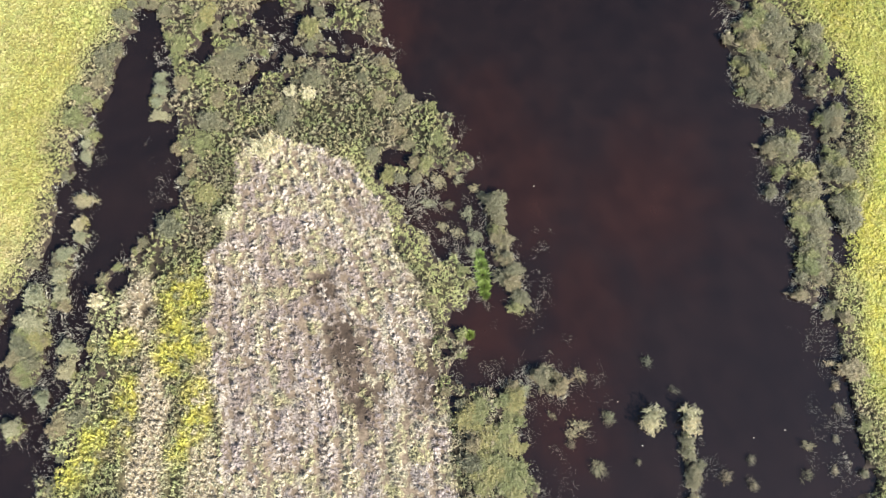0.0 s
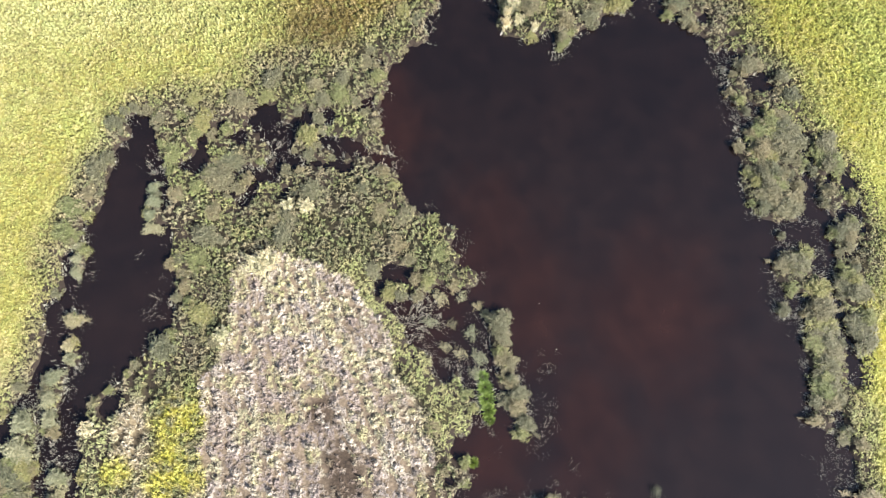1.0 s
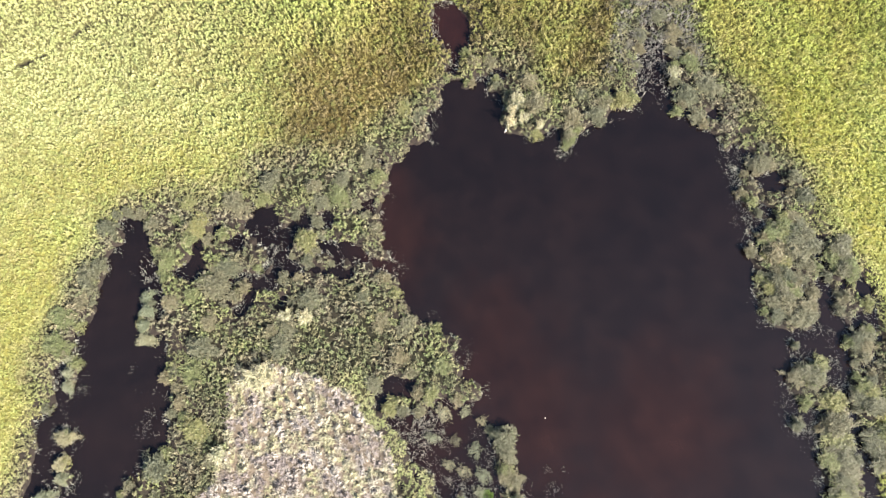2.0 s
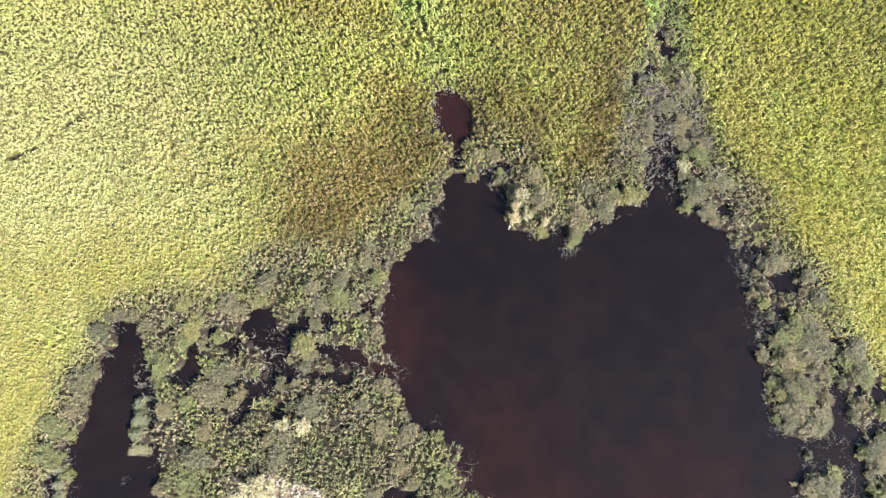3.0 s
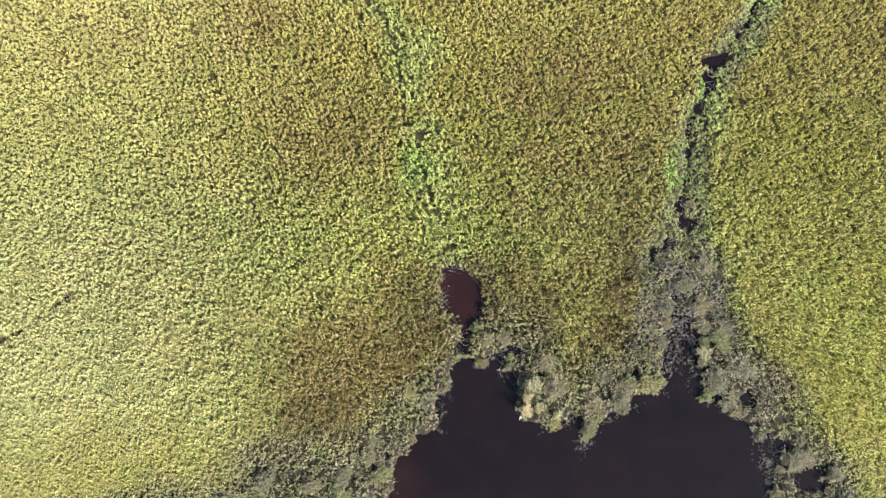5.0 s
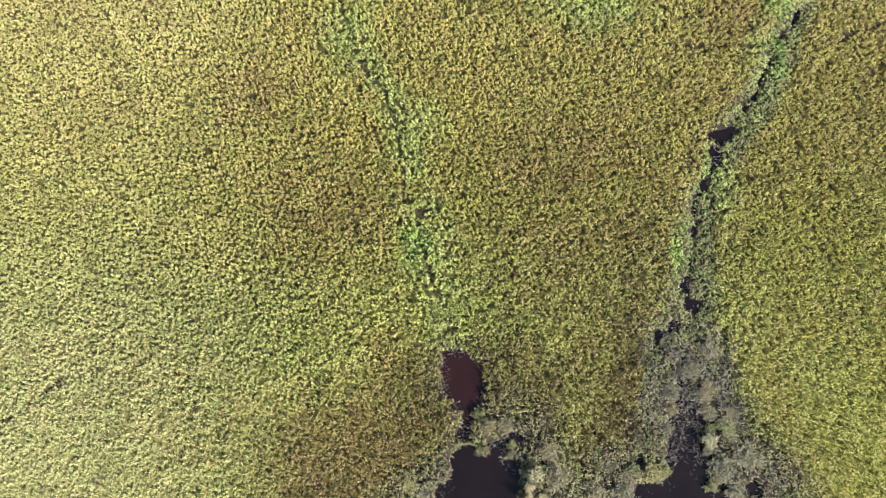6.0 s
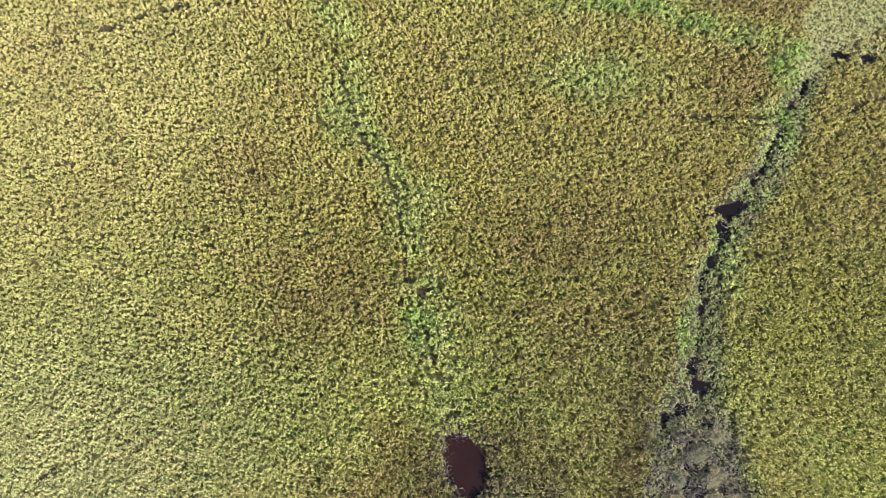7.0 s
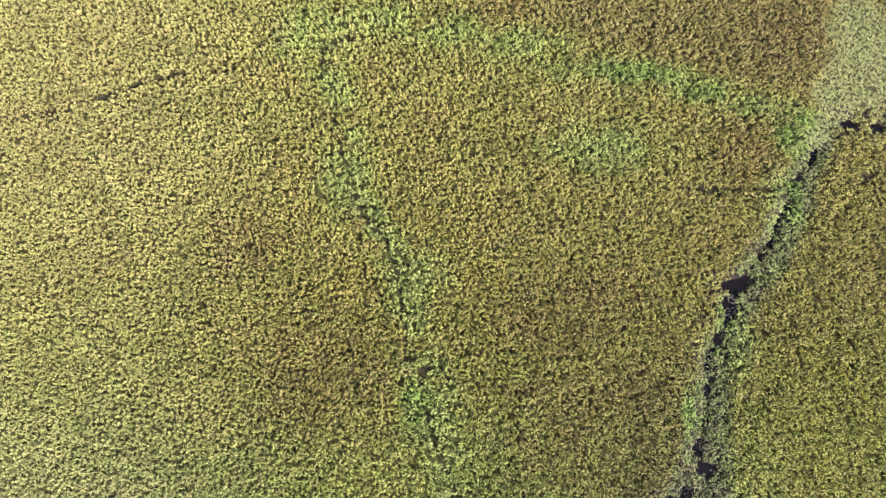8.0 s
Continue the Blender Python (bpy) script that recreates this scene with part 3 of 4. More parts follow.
def spikes(root, aim, length, width, rng):
    """Narrow three-cornered leaves from root along aim."""
    aim = aim / (np.linalg.norm(aim, axis=1, keepdims=True) + 1e-9)
    side = np.cross(aim, rng.normal(size=aim.shape) * (0.35, 0.35, 0.15) + (0, 0, 1.0))
    side *= 0.5 * width[:, None] / (np.linalg.norm(side, axis=1, keepdims=True) + 1e-9)
    v = np.stack([root - side, root + side, root + aim * length[:, None]], axis=1).reshape(-1, 3)
    return v, np.arange(len(v)).reshape(-1, 3)


def arch_leaves(root, mid, tip, width, rng):
    """Arching leaves of two facets: up from the root to a wide bend, then over to the tip."""
    n = len(root)
    side = np.cross(tip - root, (0, 0, 1.0)) + rng.normal(size=(n, 3)) * (0.12, 0.12, 0.10)
    side /= np.linalg.norm(side, axis=1, keepdims=True) + 1e-9
    v = np.stack([root, mid - side * width[:, None] * 0.5, mid + side * width[:, None] * 0.5, tip], axis=1).reshape(-1, 3)
    k = np.arange(n)[:, None] * 4
    return v, np.concatenate([k + (0, 1, 2), k + (1, 3, 2)], axis=1).reshape(-1, 3)


def tuft_field(name, x, y, radius, tall, arch, droop, fill, width, mat, tint, label, rng, tone=(0.5, 0.88)):
    """Very many tufts as one mesh: a few arching leaves from the root, many drooping over the crest, and low blades that close the sward."""
    z = at(height, x, y) - 0.03
    n = len(x)

    def ring(a, R, out, share, lift):
        return np.stack([x[:, None] + np.cos(a) * R * out * share, y[:, None] + np.sin(a) * R * out * share, z[:, None] + tall[:, None] * lift], axis=2).reshape(-1, 3)

    a = rng.uniform(0, 2 * np.pi, (n, arch))
    out, R = rng.uniform(0.3, 1.0, (n, arch)), radius[:, None] * rng.uniform(0.8, 1.15, (n, arch))
    crest = (1.1 - 0.5 * out * out) * rng.uniform(0.85, 1.15, (n, arch))
    v, f = arch_leaves(ring(a, R, out, 0.15, 0 * a), ring(a, R, out, 0.42, crest), ring(a, R, out, 1.0, crest * rng.uniform(0.35, 0.75, (n, arch))), width * rng.uniform(0.7, 1.3, n * arch), rng)
    c = [np.repeat(tint * rng.uniform(0.93, 1.07, (n, 1)), arch * 4, axis=0)]
    a = (np.arange(droop)[None, :] * 2.4 + rng.uniform(0, 6.28, (n, 1)) + rng.uniform(-0.4, 0.4, (n, droop)))
    out, R = np.linspace(0.25, 1.0, droop)[None, :] * rng.uniform(0.8, 1.2, (n, droop)), radius[:, None] + 0 * a
    crest = (1.1 - 0.65 * out * out) * rng.uniform(0.82, 1.12, (n, droop))
    root = ring(a, R, out, 0.35, crest)
    aim = ring(a, R, out, 1.15, crest * rng.uniform(0.45, 0.8, (n, droop))) - root
    bearing = 12.0 * smooth(x, y, 2.6, 91) + 3.0 * smooth(x, y, 0.8, 92)            # the lie of the leaves, combed by wind and snow
    lean = np.stack([np.cos(bearing), np.sin(bearing), 0 * bearing], axis=1) * radius[:, None] * 0.4
    aim += np.repeat(lean, droop, axis=0) * rng.uniform(0.2, 1.2, (n * droop, 1)) + rng.normal(size=aim.shape) * (0.05, 0.05, 0.03)
    v2, f2 = spikes(root, aim, np.linalg.norm(aim, axis=1) * rng.uniform(0.8, 1.25, n * droop), width * rng.uniform(0.7, 1.3, n * droop), rng)
    v, f = np.concatenate([v, v2]), np.concatenate([f, f2 + len(v)])
    c.append(np.repeat(np.repeat(tint * rng.uniform(0.93, 1.07, (n, 1)), droop, axis=0), 3, axis=0))
    q = rng.uniform(-0.95, 0.95, (2, n, fill)) * radius[None, :, None]
    px, py = (x[:, None] + q[0]).ravel(), (y[:, None] + q[1]).ravel()
    high = np.repeat(tall, fill) * rng.uniform(0.15, 0.6, n * fill)
    v2, f2 = spikes(np.stack([px, py, at(height, px, py) + high], axis=1), rng.normal(size=(n * fill, 3)) * (1, 1, 0.25) + (0, 0, 0.1),
                    rng.uniform(0.18, 0.36, n * fill), width * rng.uniform(0.8, 1.5, n * fill), rng)
    v, f = np.concatenate([v, v2]), np.concatenate([f, f2 + len(v)])
    # low blades darkened by tone, painting in the shade deep between the leaves
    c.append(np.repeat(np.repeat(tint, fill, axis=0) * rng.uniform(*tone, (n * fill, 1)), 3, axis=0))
    return tagged(new(name, mesh_from(name, v, f, 3, mat, np.concatenate(c))), label, name.replace("_", " "), kind="stuff")


def thing(name, label, category, group=""):
    return tagged(new(name), label, category, group)


def part(name, me, parent, label=""):
    ob = new(name, me)
    ob.parent = parent
    return tagged(ob, label) if label else ob


def twig(bm, a, b, ra, rb, sides=5):
    """A tapered limb from a to b."""
    a, b = Vector(a), Vector(b)
    q = (b - a).to_track_quat("Z", "Y")
    rings = []
    for p, r in ((a, ra), (a.lerp(b, 0.5) + Vector((random.uniform(-1, 1), random.uniform(-1, 1), 0)) * (b - a).length * 0.06, (ra + rb) / 2), (b, rb)):
        rings.append([bm.verts.new(p + q @ Vector((math.cos(k * math.tau / sides) * r, math.sin(k * math.tau / sides) * r, 0))) for k in range(sides)])
    for r0, r1 in zip(rings[:-1], rings[1:]):
        for k in range(sides):
            bm.faces.new((r0[k], r0[(k + 1) % sides], r1[(k + 1) % sides], r1[k]))
    bm.faces.new(rings[-1])


def bm_mesh(name, bm, mat):
    me = bpy.data.meshes.new(name)
    bmesh.ops.recalc_face_normals(bm, faces=bm.faces)
    bm.to_mesh(me)
    bm.free()
    me.materials.append(mat)
    return me


def make_bush(seed, name, label, leaf, sprays=64, count=30, length=0.17, width=0.06, category="bush"):
    """A shrub of about 1 m radius and height: stems fan out of one stool with an uneven outline, each ending in a leafy spray."""
    rng = np.random.default_rng(seed)
    ob = thing(name, label, category, name.replace("_", " ") + ("s" if name.endswith("w") else "es") + " on the shore")
    lobe = rng.uniform(0, math.tau, 3)
    bm, roots, aims = bmesh.new(), [], []
    for k in range(sprays):
        a = k * 2.4 + rng.uniform(-0.5, 0.5)
        edge = 0.8 + 0.2 * math.sin(2 * a + lobe[0]) + 0.16 * math.sin(3 * a + lobe[1]) + 0.12 * math.sin(5 * a + lobe[2])
        d = math.sqrt((k + 0.5) / sprays) * edge * rng.uniform(0.7, 1.4)
        tip = np.array((math.cos(a) * d, math.sin(a) * d, max(0.16, (0.95 - 0.6 * d * d) * rng.uniform(0.5, 1.15))))
        foot = tip * (0.3, 0.3, 0) + (0, 0, -0.12)
        q = (Vector(tip) - Vector(foot)).to_track_quat("Z", "Y")
        low = [bm.verts.new(Vector(foot) + q @ Vector((math.cos(j * 2.094) * 0.024, math.sin(j * 2.094) * 0.024, 0))) for j in range(3)]
        top = bm.verts.new(tip)
        for j in range(3):
            bm.faces.new((low[j], low[(j + 1) % 3], top))
        along = rng.uniform(0.62, 1.04, (count, 1))
        bush_out = rng.normal(size=(count, 3)) * (0.085, 0.085, 0.05) * rng.uniform(0.6, 1.5)
        roots.append(foot + (tip - foot) * along + bush_out)
        aims.append(bush_out * 6 + (tip - foot) * 0.25 + rng.normal(size=(count, 3)) * (0.3, 0.3, 0.18))
    part("woody_base", bm_mesh("woody_base", bm, BARK), ob, "dark brown bare stems")
    root, aim = np.concatenate(roots), np.concatenate(aims)
    root[:, 2] = np.maximum(root[:, 2], 0.04)
    v, f = spikes(root, aim, length * rng.uniform(0.6, 1.4, len(root)), width * rng.uniform(0.7, 1.3, len(root)), rng)
    part("crown", mesh_from("crown", v, f, 3, leaf), ob)
    return ob


def make_tussock(seed, name, label, leaf, blades=520, tall=0.8, width=0.032, lean=0.75, category="tussock", group="tussocks in the pond"):
    """A tuft of arching blades on a root mat, about 1 m radius."""
    rng = np.random.default_rng(seed)
    random.seed(seed)
    ob = thing(name, label, category, group)
    bm = bmesh.new()
    bmesh.ops.create_icosphere(bm, subdivisions=2, radius=1.0)
    for v in bm.verts:
        k = 1 + 0.25 * noise.noise(v.co * 2.1 + Vector((seed, 0, 0)))
        v.co = Vector((v.co.x * 0.5 * k, v.co.y * 0.5 * k, v.co.z * 0.16 * k + 0.02))
    part("root_mat", bm_mesh("root_mat", bm, ROOTS), ob, "dark peaty root mat")
    a, out = rng.uniform(0, math.tau, blades), rng.uniform(0.05, 1.0, blades) ** 0.6
    root = np.stack([np.cos(a) * 0.4 * out, np.sin(a) * 0.4 * out, np.full(blades, 0.05)], axis=1)
    aim = np.stack([np.cos(a) * out * lean, np.sin(a) * out * lean, tall * (1.1 - 0.6 * out)], axis=1) + rng.normal(size=(blades, 3)) * 0.12
    v, f = leaves(root, aim, np.linalg.norm(aim, axis=1) * rng.uniform(0.6, 1.1, blades), width * rng.uniform(0.7, 1.4, blades), rng.uniform(0, 0.3, blades), rng)
    part("foliage", mesh_from("foliage", v, f, 4, leaf), ob)
    return ob


def make_reeds(seed):
    """Dry reed: upright straws, long leaves and feathery tops."""
    rng = np.random.default_rng(seed)
    random.seed(seed)
    ob = thing("reed_clump", "pale straw-coloured dry reeds standing in a clump", "reeds", "reed clumps")
    bm = bmesh.new()
    tops = []
    for k in range(46):
        a, d = random.uniform(0, math.tau), math.sqrt(random.random()) * 0.6
        p = Vector((math.cos(a) * d, math.sin(a) * d, -0.05))
        tip = p + Vector((p.x * 0.5 + random.uniform(-0.2, 0.1), p.y * 0.5 + random.uniform(-0.1, 0.2), random.uniform(0.9, 1.5)))
        twig(bm, p, tip, 0.012, 0.005, 4)
        tops.append(tip)
    part("stalk_sheaf", bm_mesh("stalk_sheaf", bm, STRAW), ob, "bleached straw stalks")
    pick = np.array([tuple(t) for t in tops])
    n = 380
    j = rng.integers(0, len(pick), n)
    root = pick[j] * rng.uniform(0.3, 0.9, (n, 1))
    v, f = leaves(root, rng.normal(size=(n, 3)) * (1, 1, 0.5) + (0, 0, 0.7), rng.uniform(0.25, 0.6, n), rng.uniform(0.03, 0.06, n), rng.uniform(0.1, 0.5, n), rng)
    tagged(part("foliage", mesh_from("foliage", v, f, 4, REED_LEAF), ob), kind="stuff")
    n = 240
    j = rng.integers(0, len(pick), n)
    v, f = leaves(pick[j] - (0, 0, 0.06), rng.normal(size=(n, 3)) * 0.6 + (-0.4, 0.2, 0.8), rng.uniform(0.12, 0.28, n), rng.uniform(0.02, 0.05, n), rng.uniform(0.1, 0.5, n), rng)
    tagged(part("plume_tuft", mesh_from("plume_tuft", v, f, 4, REED_LEAF), ob, "feathery buff plumes"), kind="stuff")
    return ob


def make_dead_shrub(seed):
    """A drowned shrub: bare forked limbs fanning out of one stool."""
    random.seed(seed)
    ob = thing("dead_shrub", "bare grey drowned shrub standing in dark water", "shrub", "drowned shrubs")
    stool, fine = bmesh.new(), bmesh.new()
    for k in range(20):
        a, out = k * 2.4, 0.75 * math.sqrt((k + 0.5) / 20)
        foot = Vector((math.cos(a) * out * 0.8, math.sin(a) * out, -0.1))
        fork = foot + Vector((random.uniform(-0.2, 0.2), random.uniform(-0.2, 0.25), random.uniform(0.35, 0.75)))
        twig(stool, foot, fork, 0.03, 0.018)
        for j in range(6):
            d = Vector((random.uniform(-0.6, 0.6), random.uniform(-0.7, 0.9), random.uniform(0.1, 0.9)))
            twig(fine, foot.lerp(fork, random.uniform(0.5, 1.0)), fork + d * random.uniform(0.2, 0.45), 0.016, 0.006, 4)
    tagged(part("woody_base", bm_mesh("woody_base", stool, DEADWOOD), ob), kind="stuff")
    tagged(part("brushwood", bm_mesh("brushwood", fine, DEADWOOD), ob), kind="stuff")
    return ob


# ---- ground and water ----
far = np.array([66.0, 75, 90, 120, 180, 300, 600, 1200, 2500, 4200])
ax, ay = np.concatenate([-far[::-1], gx, far]), np.concatenate([-far[::-1], gy, far[far > Y1]])
AX, AY = np.meshgrid(ax, ay)
inner = (AX >= X0) & (AX <= X1) & (AY >= Y0) & (AY <= Y1)
fade = step(62, 55, np.abs(AX)) * step(-62, -57, AY) * step(82, 76, AY)
AZ = 0.4 + (at(height, AX, AY) - 0.4) * np.where(inner, fade, 0)
nx, ny = len(ax), len(ay)
k = (np.arange(ny - 1)[:, None] * nx + np.arange(nx - 1)[None, :]).ravel()
litter = plant_colour(AX.ravel(), AY.ravel())
# gap shade put into the colour: darker between northern tufts and in the peaty belt
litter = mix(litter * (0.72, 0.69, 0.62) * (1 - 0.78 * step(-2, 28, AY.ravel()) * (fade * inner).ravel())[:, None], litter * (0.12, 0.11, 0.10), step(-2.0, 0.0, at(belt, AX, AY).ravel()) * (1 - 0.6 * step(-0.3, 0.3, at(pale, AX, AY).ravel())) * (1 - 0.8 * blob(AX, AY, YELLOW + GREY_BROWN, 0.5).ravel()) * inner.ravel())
# dry island ground darkened too, as shade in the pits between clumps
litter = mix(litter, (0.105, 0.083, 0.066), 0.85 * step(-0.3, 0.3, at(pale, AX, AY).ravel()) * inner.ravel())
litter = mix(litter, (0.030, 0.021, 0.016), 0.9 * blob(AX, AY, PEATY, 0.6).ravel())
litter = mix(litter, (0.020, 0.015, 0.012), step(2.0, 0.8, at(shore, AX, AY).ravel()) * inner.ravel())
litter = mix(litter, (0.022, 0.017, 0.012), 0.9 * (at(rut, AX, AY) * inner).ravel())
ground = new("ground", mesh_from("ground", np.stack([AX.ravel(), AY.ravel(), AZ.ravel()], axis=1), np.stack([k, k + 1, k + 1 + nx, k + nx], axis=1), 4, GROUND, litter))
tagged(ground, "uneven peaty meadow ground with dry sedge litter", "ground", kind="structure")

RED_BED = [(-4.3, -4.0, 3.0, 6.5), (5.0, -15.0, 3.5, 5.5), (8.5, -20.5, 3.5, 7.0), (19.7, -22.6, 6.0, 6.5), (13.0, -33.0, 3.5, 6.5),
           (4.8, -34.0, 3.5, 4.0), (2.3, 17.5, 2.6, 4.2), (-1.0, -22.0, 4.0, 4.0), (11.0, -42.0, 4.0, 5.0)]
WX, WY = np.meshgrid(np.linspace(-49, 47, 120), np.linspace(-58, 56, 140))
k = (np.arange(139)[:, None] * 120 + np.arange(119)[None, :]).ravel()
# peaty bed colour; darker northwards, painting in the weaker sky reflection there
bed_and_sheen = mix(np.broadcast_to(np.array((0.0058, 0.0040, 0.0042)), (WX.size, 3)), (0.0046, 0.0031, 0.0033), step(-16, 2, WY.ravel()))
bed_and_sheen = mix(bed_and_sheen, (0.0092, 0.0044, 0.0039), blob(WX.ravel(), WY.ravel(), RED_BED, 0.8))
bed_and_sheen = mix(bed_and_sheen, (0.0105, 0.0043, 0.004), blob(WX.ravel(), WY.ravel(), [(2.3, 18.0, 3.0, 4.0)], 0.5))
water = new("water", mesh_from("water", np.stack([WX.ravel(), WY.ravel(), 0 * WX.ravel()], axis=1), np.stack([k, k + 1, k + 121, k + 120], axis=1), 4, WATER, bed_and_sheen))
tagged(water, "still dark brown peaty pond water", "water", kind="structure")

# ---- meadow, belt sedge and the dry island: swards of tufts ----
def scatter(spacing, jitter=0.5):
    x, y = np.meshgrid(np.arange(-55, 55, spacing), np.arange(-54, 74, spacing))
    x, y = x.ravel(), y.ravel()
    return x + RNG.uniform(-jitter, jitter, x.size) * spacing, y + RNG.uniform(-jitter, jitter, x.size) * spacing


x, y = scatter(0.295, 0.6)
s, p, r, b = at(shore, x, y), at(pale, x, y), at(rut, x, y), at(belt, x, y)
dry_edge, bog = step(-1.5, 3.0, b), step(26, 30, x) * step(8, 4, y)
sward = np.maximum(blob(x, y, SWARD, 0.3), 0.8 * step(-0.4, 0.5, at(bank, x, y)))
wild = (1 - 0.9 * blob(x, y, SWARD, 0.3)) * np.maximum(0.08 + 0.92 * step(-10, 17, y) * (0.5 + 0.5 * step(-38, -8, x)), 0.8 * dry_edge * step(0.6, 1.6, line_distance(x, y, GREEN_STRIP)))   # how hummocky the sedge stands
lush = np.maximum(step(2.4, 0.6, line_distance(x, y, GREEN_LINE)), blob(x, y, GREEN, 0.5))
fine, coarse = mounds(x, y, 0.46, 301), mounds(x, y, 0.85, 311)
gap, own = (np.where(lush > 0.45, big, small) for small, big in zip(fine, coarse))
thin = dry_edge * np.maximum(0.45 * bog, 0.4 * step(0.36, 0.56, fbm(x, y, 1.0, 64))) * (1 - blob(x, y, YELLOW + GREY_BROWN, 0.5))
pit = (0.5 + 0.35 * lush) * wild * step(0.17, 0.05, gap) * step(0.25, 0.45, smooth(x, y, 0.7, 65))
keep = (s > 0.12) & (p < 0.15) & (RNG.random(x.size) > thin) & (RNG.random(x.size) > r * 0.95) & (RNG.random(x.size) > pit)
x, y, dry_edge, lush, gap, own, wild, sward = (q[keep] for q in (x, y, dry_edge, lush, gap, own, wild, sward))
size = 0.15 + 0.06 * RNG.random(x.size) + 0.03 * lush + 0.05 * np.maximum(1 - wild, sward)
tall = (0.15 + wild * (0.05 + 0.62 * step(0.03, 0.5, gap) * (0.5 + 0.7 * own) + 0.08 * RNG.random(x.size)) + 0.16 * lush * step(0.05, 0.45, gap)) * (1 - 0.55 * sward) * (1 - 0.15 * dry_edge)
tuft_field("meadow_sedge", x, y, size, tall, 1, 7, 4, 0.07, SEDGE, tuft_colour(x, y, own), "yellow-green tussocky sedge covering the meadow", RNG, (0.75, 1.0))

far_x, far_y = np.meshgrid(np.arange(-110, 110, 1.7), np.arange(-110, 130, 1.7))
far_x, far_y = far_x.ravel() + RNG.uniform(-0.7, 0.7, far_x.size), far_y.ravel() + RNG.uniform(-0.7, 0.7, far_x.size)
keep = ((np.abs(far_x) > 55) | (far_y < -54) | (far_y > 74)) & (RNG.random(far_x.size) < 1.0)
far_x, far_y = far_x[keep], far_y[keep]
size = RNG.uniform(0.5, 0.9, far_x.size)
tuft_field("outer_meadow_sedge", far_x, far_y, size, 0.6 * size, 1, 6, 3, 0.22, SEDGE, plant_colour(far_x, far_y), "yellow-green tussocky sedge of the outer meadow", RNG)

x, y = scatter(0.31, 0.8)
p, s = at(pale, x, y), at(shore, x, y)
fan = (x + 19.5 + (fbm(x, y, 6.0, 71) - 0.5) * 0.8) / np.clip(10.5 + 0.42 * (-17 - y), 9, 20.5)
row = np.abs((fan * 10.5) % 1.0 - 0.5)                   # old cutting rows, fanning out to the south
gap, own = mounds(x, y, 0.72, 321)
mound = step(0.02, 0.35, gap)
keep = (p > -0.2) & (s > 0.05) & (RNG.random(x.size) < np.where(row < 0.12, 0.3, 1.0) * (0.6 + 0.4 * mound) * (1 - 0.6 * blob(x, y, PEATY, 0.6))) & (fbm(x, y, 1.6, 72) < 0.8)
x, y, row, mound, own = (q[keep] for q in (x, y, row, mound, own))
c = mix(np.broadcast_to(np.array((0.36, 0.318, 0.255)), x.shape + (3,)), (0.265, 0.228, 0.195), step(0.4, 0.7, fbm(x, y, 2.0, 73)))
fan, streak = fan[keep], fbm(fan[keep] * 17.0, y * 0.35, 1.1, 76)
c = mix(c, (0.215, 0.175, 0.145), 0.75 * step(0.45, 0.62, fbm(x, y, 3.6, 78)))
c = mix(c, (0.19, 0.155, 0.125), 0.85 * step(0.54, 0.7, streak))
c = mix(c, (0.30, 0.29, 0.15), 0.7 * step(0.42, 0.28, streak))
c = mix(c, (0.10, 0.072, 0.05), 0.85 * blob(x, y, PEATY, 0.7) * step(0.2, 0.45, fbm(x, y, 0.8, 77)))
c = np.array((0.90, 0.89, 0.98)) * mix(c, (0.31, 0.295, 0.135), 0.75 * step(0.47, 0.66, fbm(x, y, 1.6, 74)))
size = 0.19 + 0.12 * RNG.random(x.size)
c = mix(c, (0.42, 0.375, 0.31), 0.45 * step(0.6, 0.9, own))
tall = 0.85 * size * (0.25 + 1.5 * step(0.08, 0.35, row) * (0.35 + 0.65 * mound) * (0.5 + own) + 0.3 * RNG.random(x.size))
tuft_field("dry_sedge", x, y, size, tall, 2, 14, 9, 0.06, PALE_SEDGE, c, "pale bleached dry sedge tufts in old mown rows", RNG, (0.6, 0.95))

x, y = scatter(0.33)
s = at(shore, x, y)
want = 0.9 * blob(x, y, EMERGENT, 0.5) * step(0.38, 0.62, fbm(x, y, 1.5, 81)) + 0.55 * step(-1.2, 0.0, s) * step(0.36, 0.58, fbm(x, y, 1.8, 82)) * step(-3, 0, at(belt, x, y) + 6 * step(2.5, 1.0, line_distance(x, y, DRAIN)))
keep = (s < 0.2) & (s > -3.5) & (RNG.random(x.size) < want) & (np.abs(x) < 44) & (y < 52)
x, y = x[keep], y[keep]
per = 15
spread = np.repeat(RNG.uniform(0.03, 0.13, x.size), per)
px, py = np.repeat(x, per) + RNG.normal(0, 1, x.size * per) * spread, np.repeat(y, per) + RNG.normal(0, 1.3, x.size * per) * spread
root = np.stack([px, py, np.maximum(at(height, px, py), -0.25) - 0.04], axis=1)
aim = RNG.normal(size=root.shape) * (0.6, 0.6, 0.2) + (0, 0.05, 0.8)
v, f = spikes(root, aim, 0.10 - root[:, 2] + RNG.uniform(0, 0.25, len(px)), RNG.uniform(0.03, 0.06, len(px)), RNG)
tagged(new("emergent_sedge", mesh_from("emergent_sedge", v, f, 3, EMERGENT_LEAF)), "thin grey sedge blades standing in shallow water", "emergent sedge", kind="stuff")

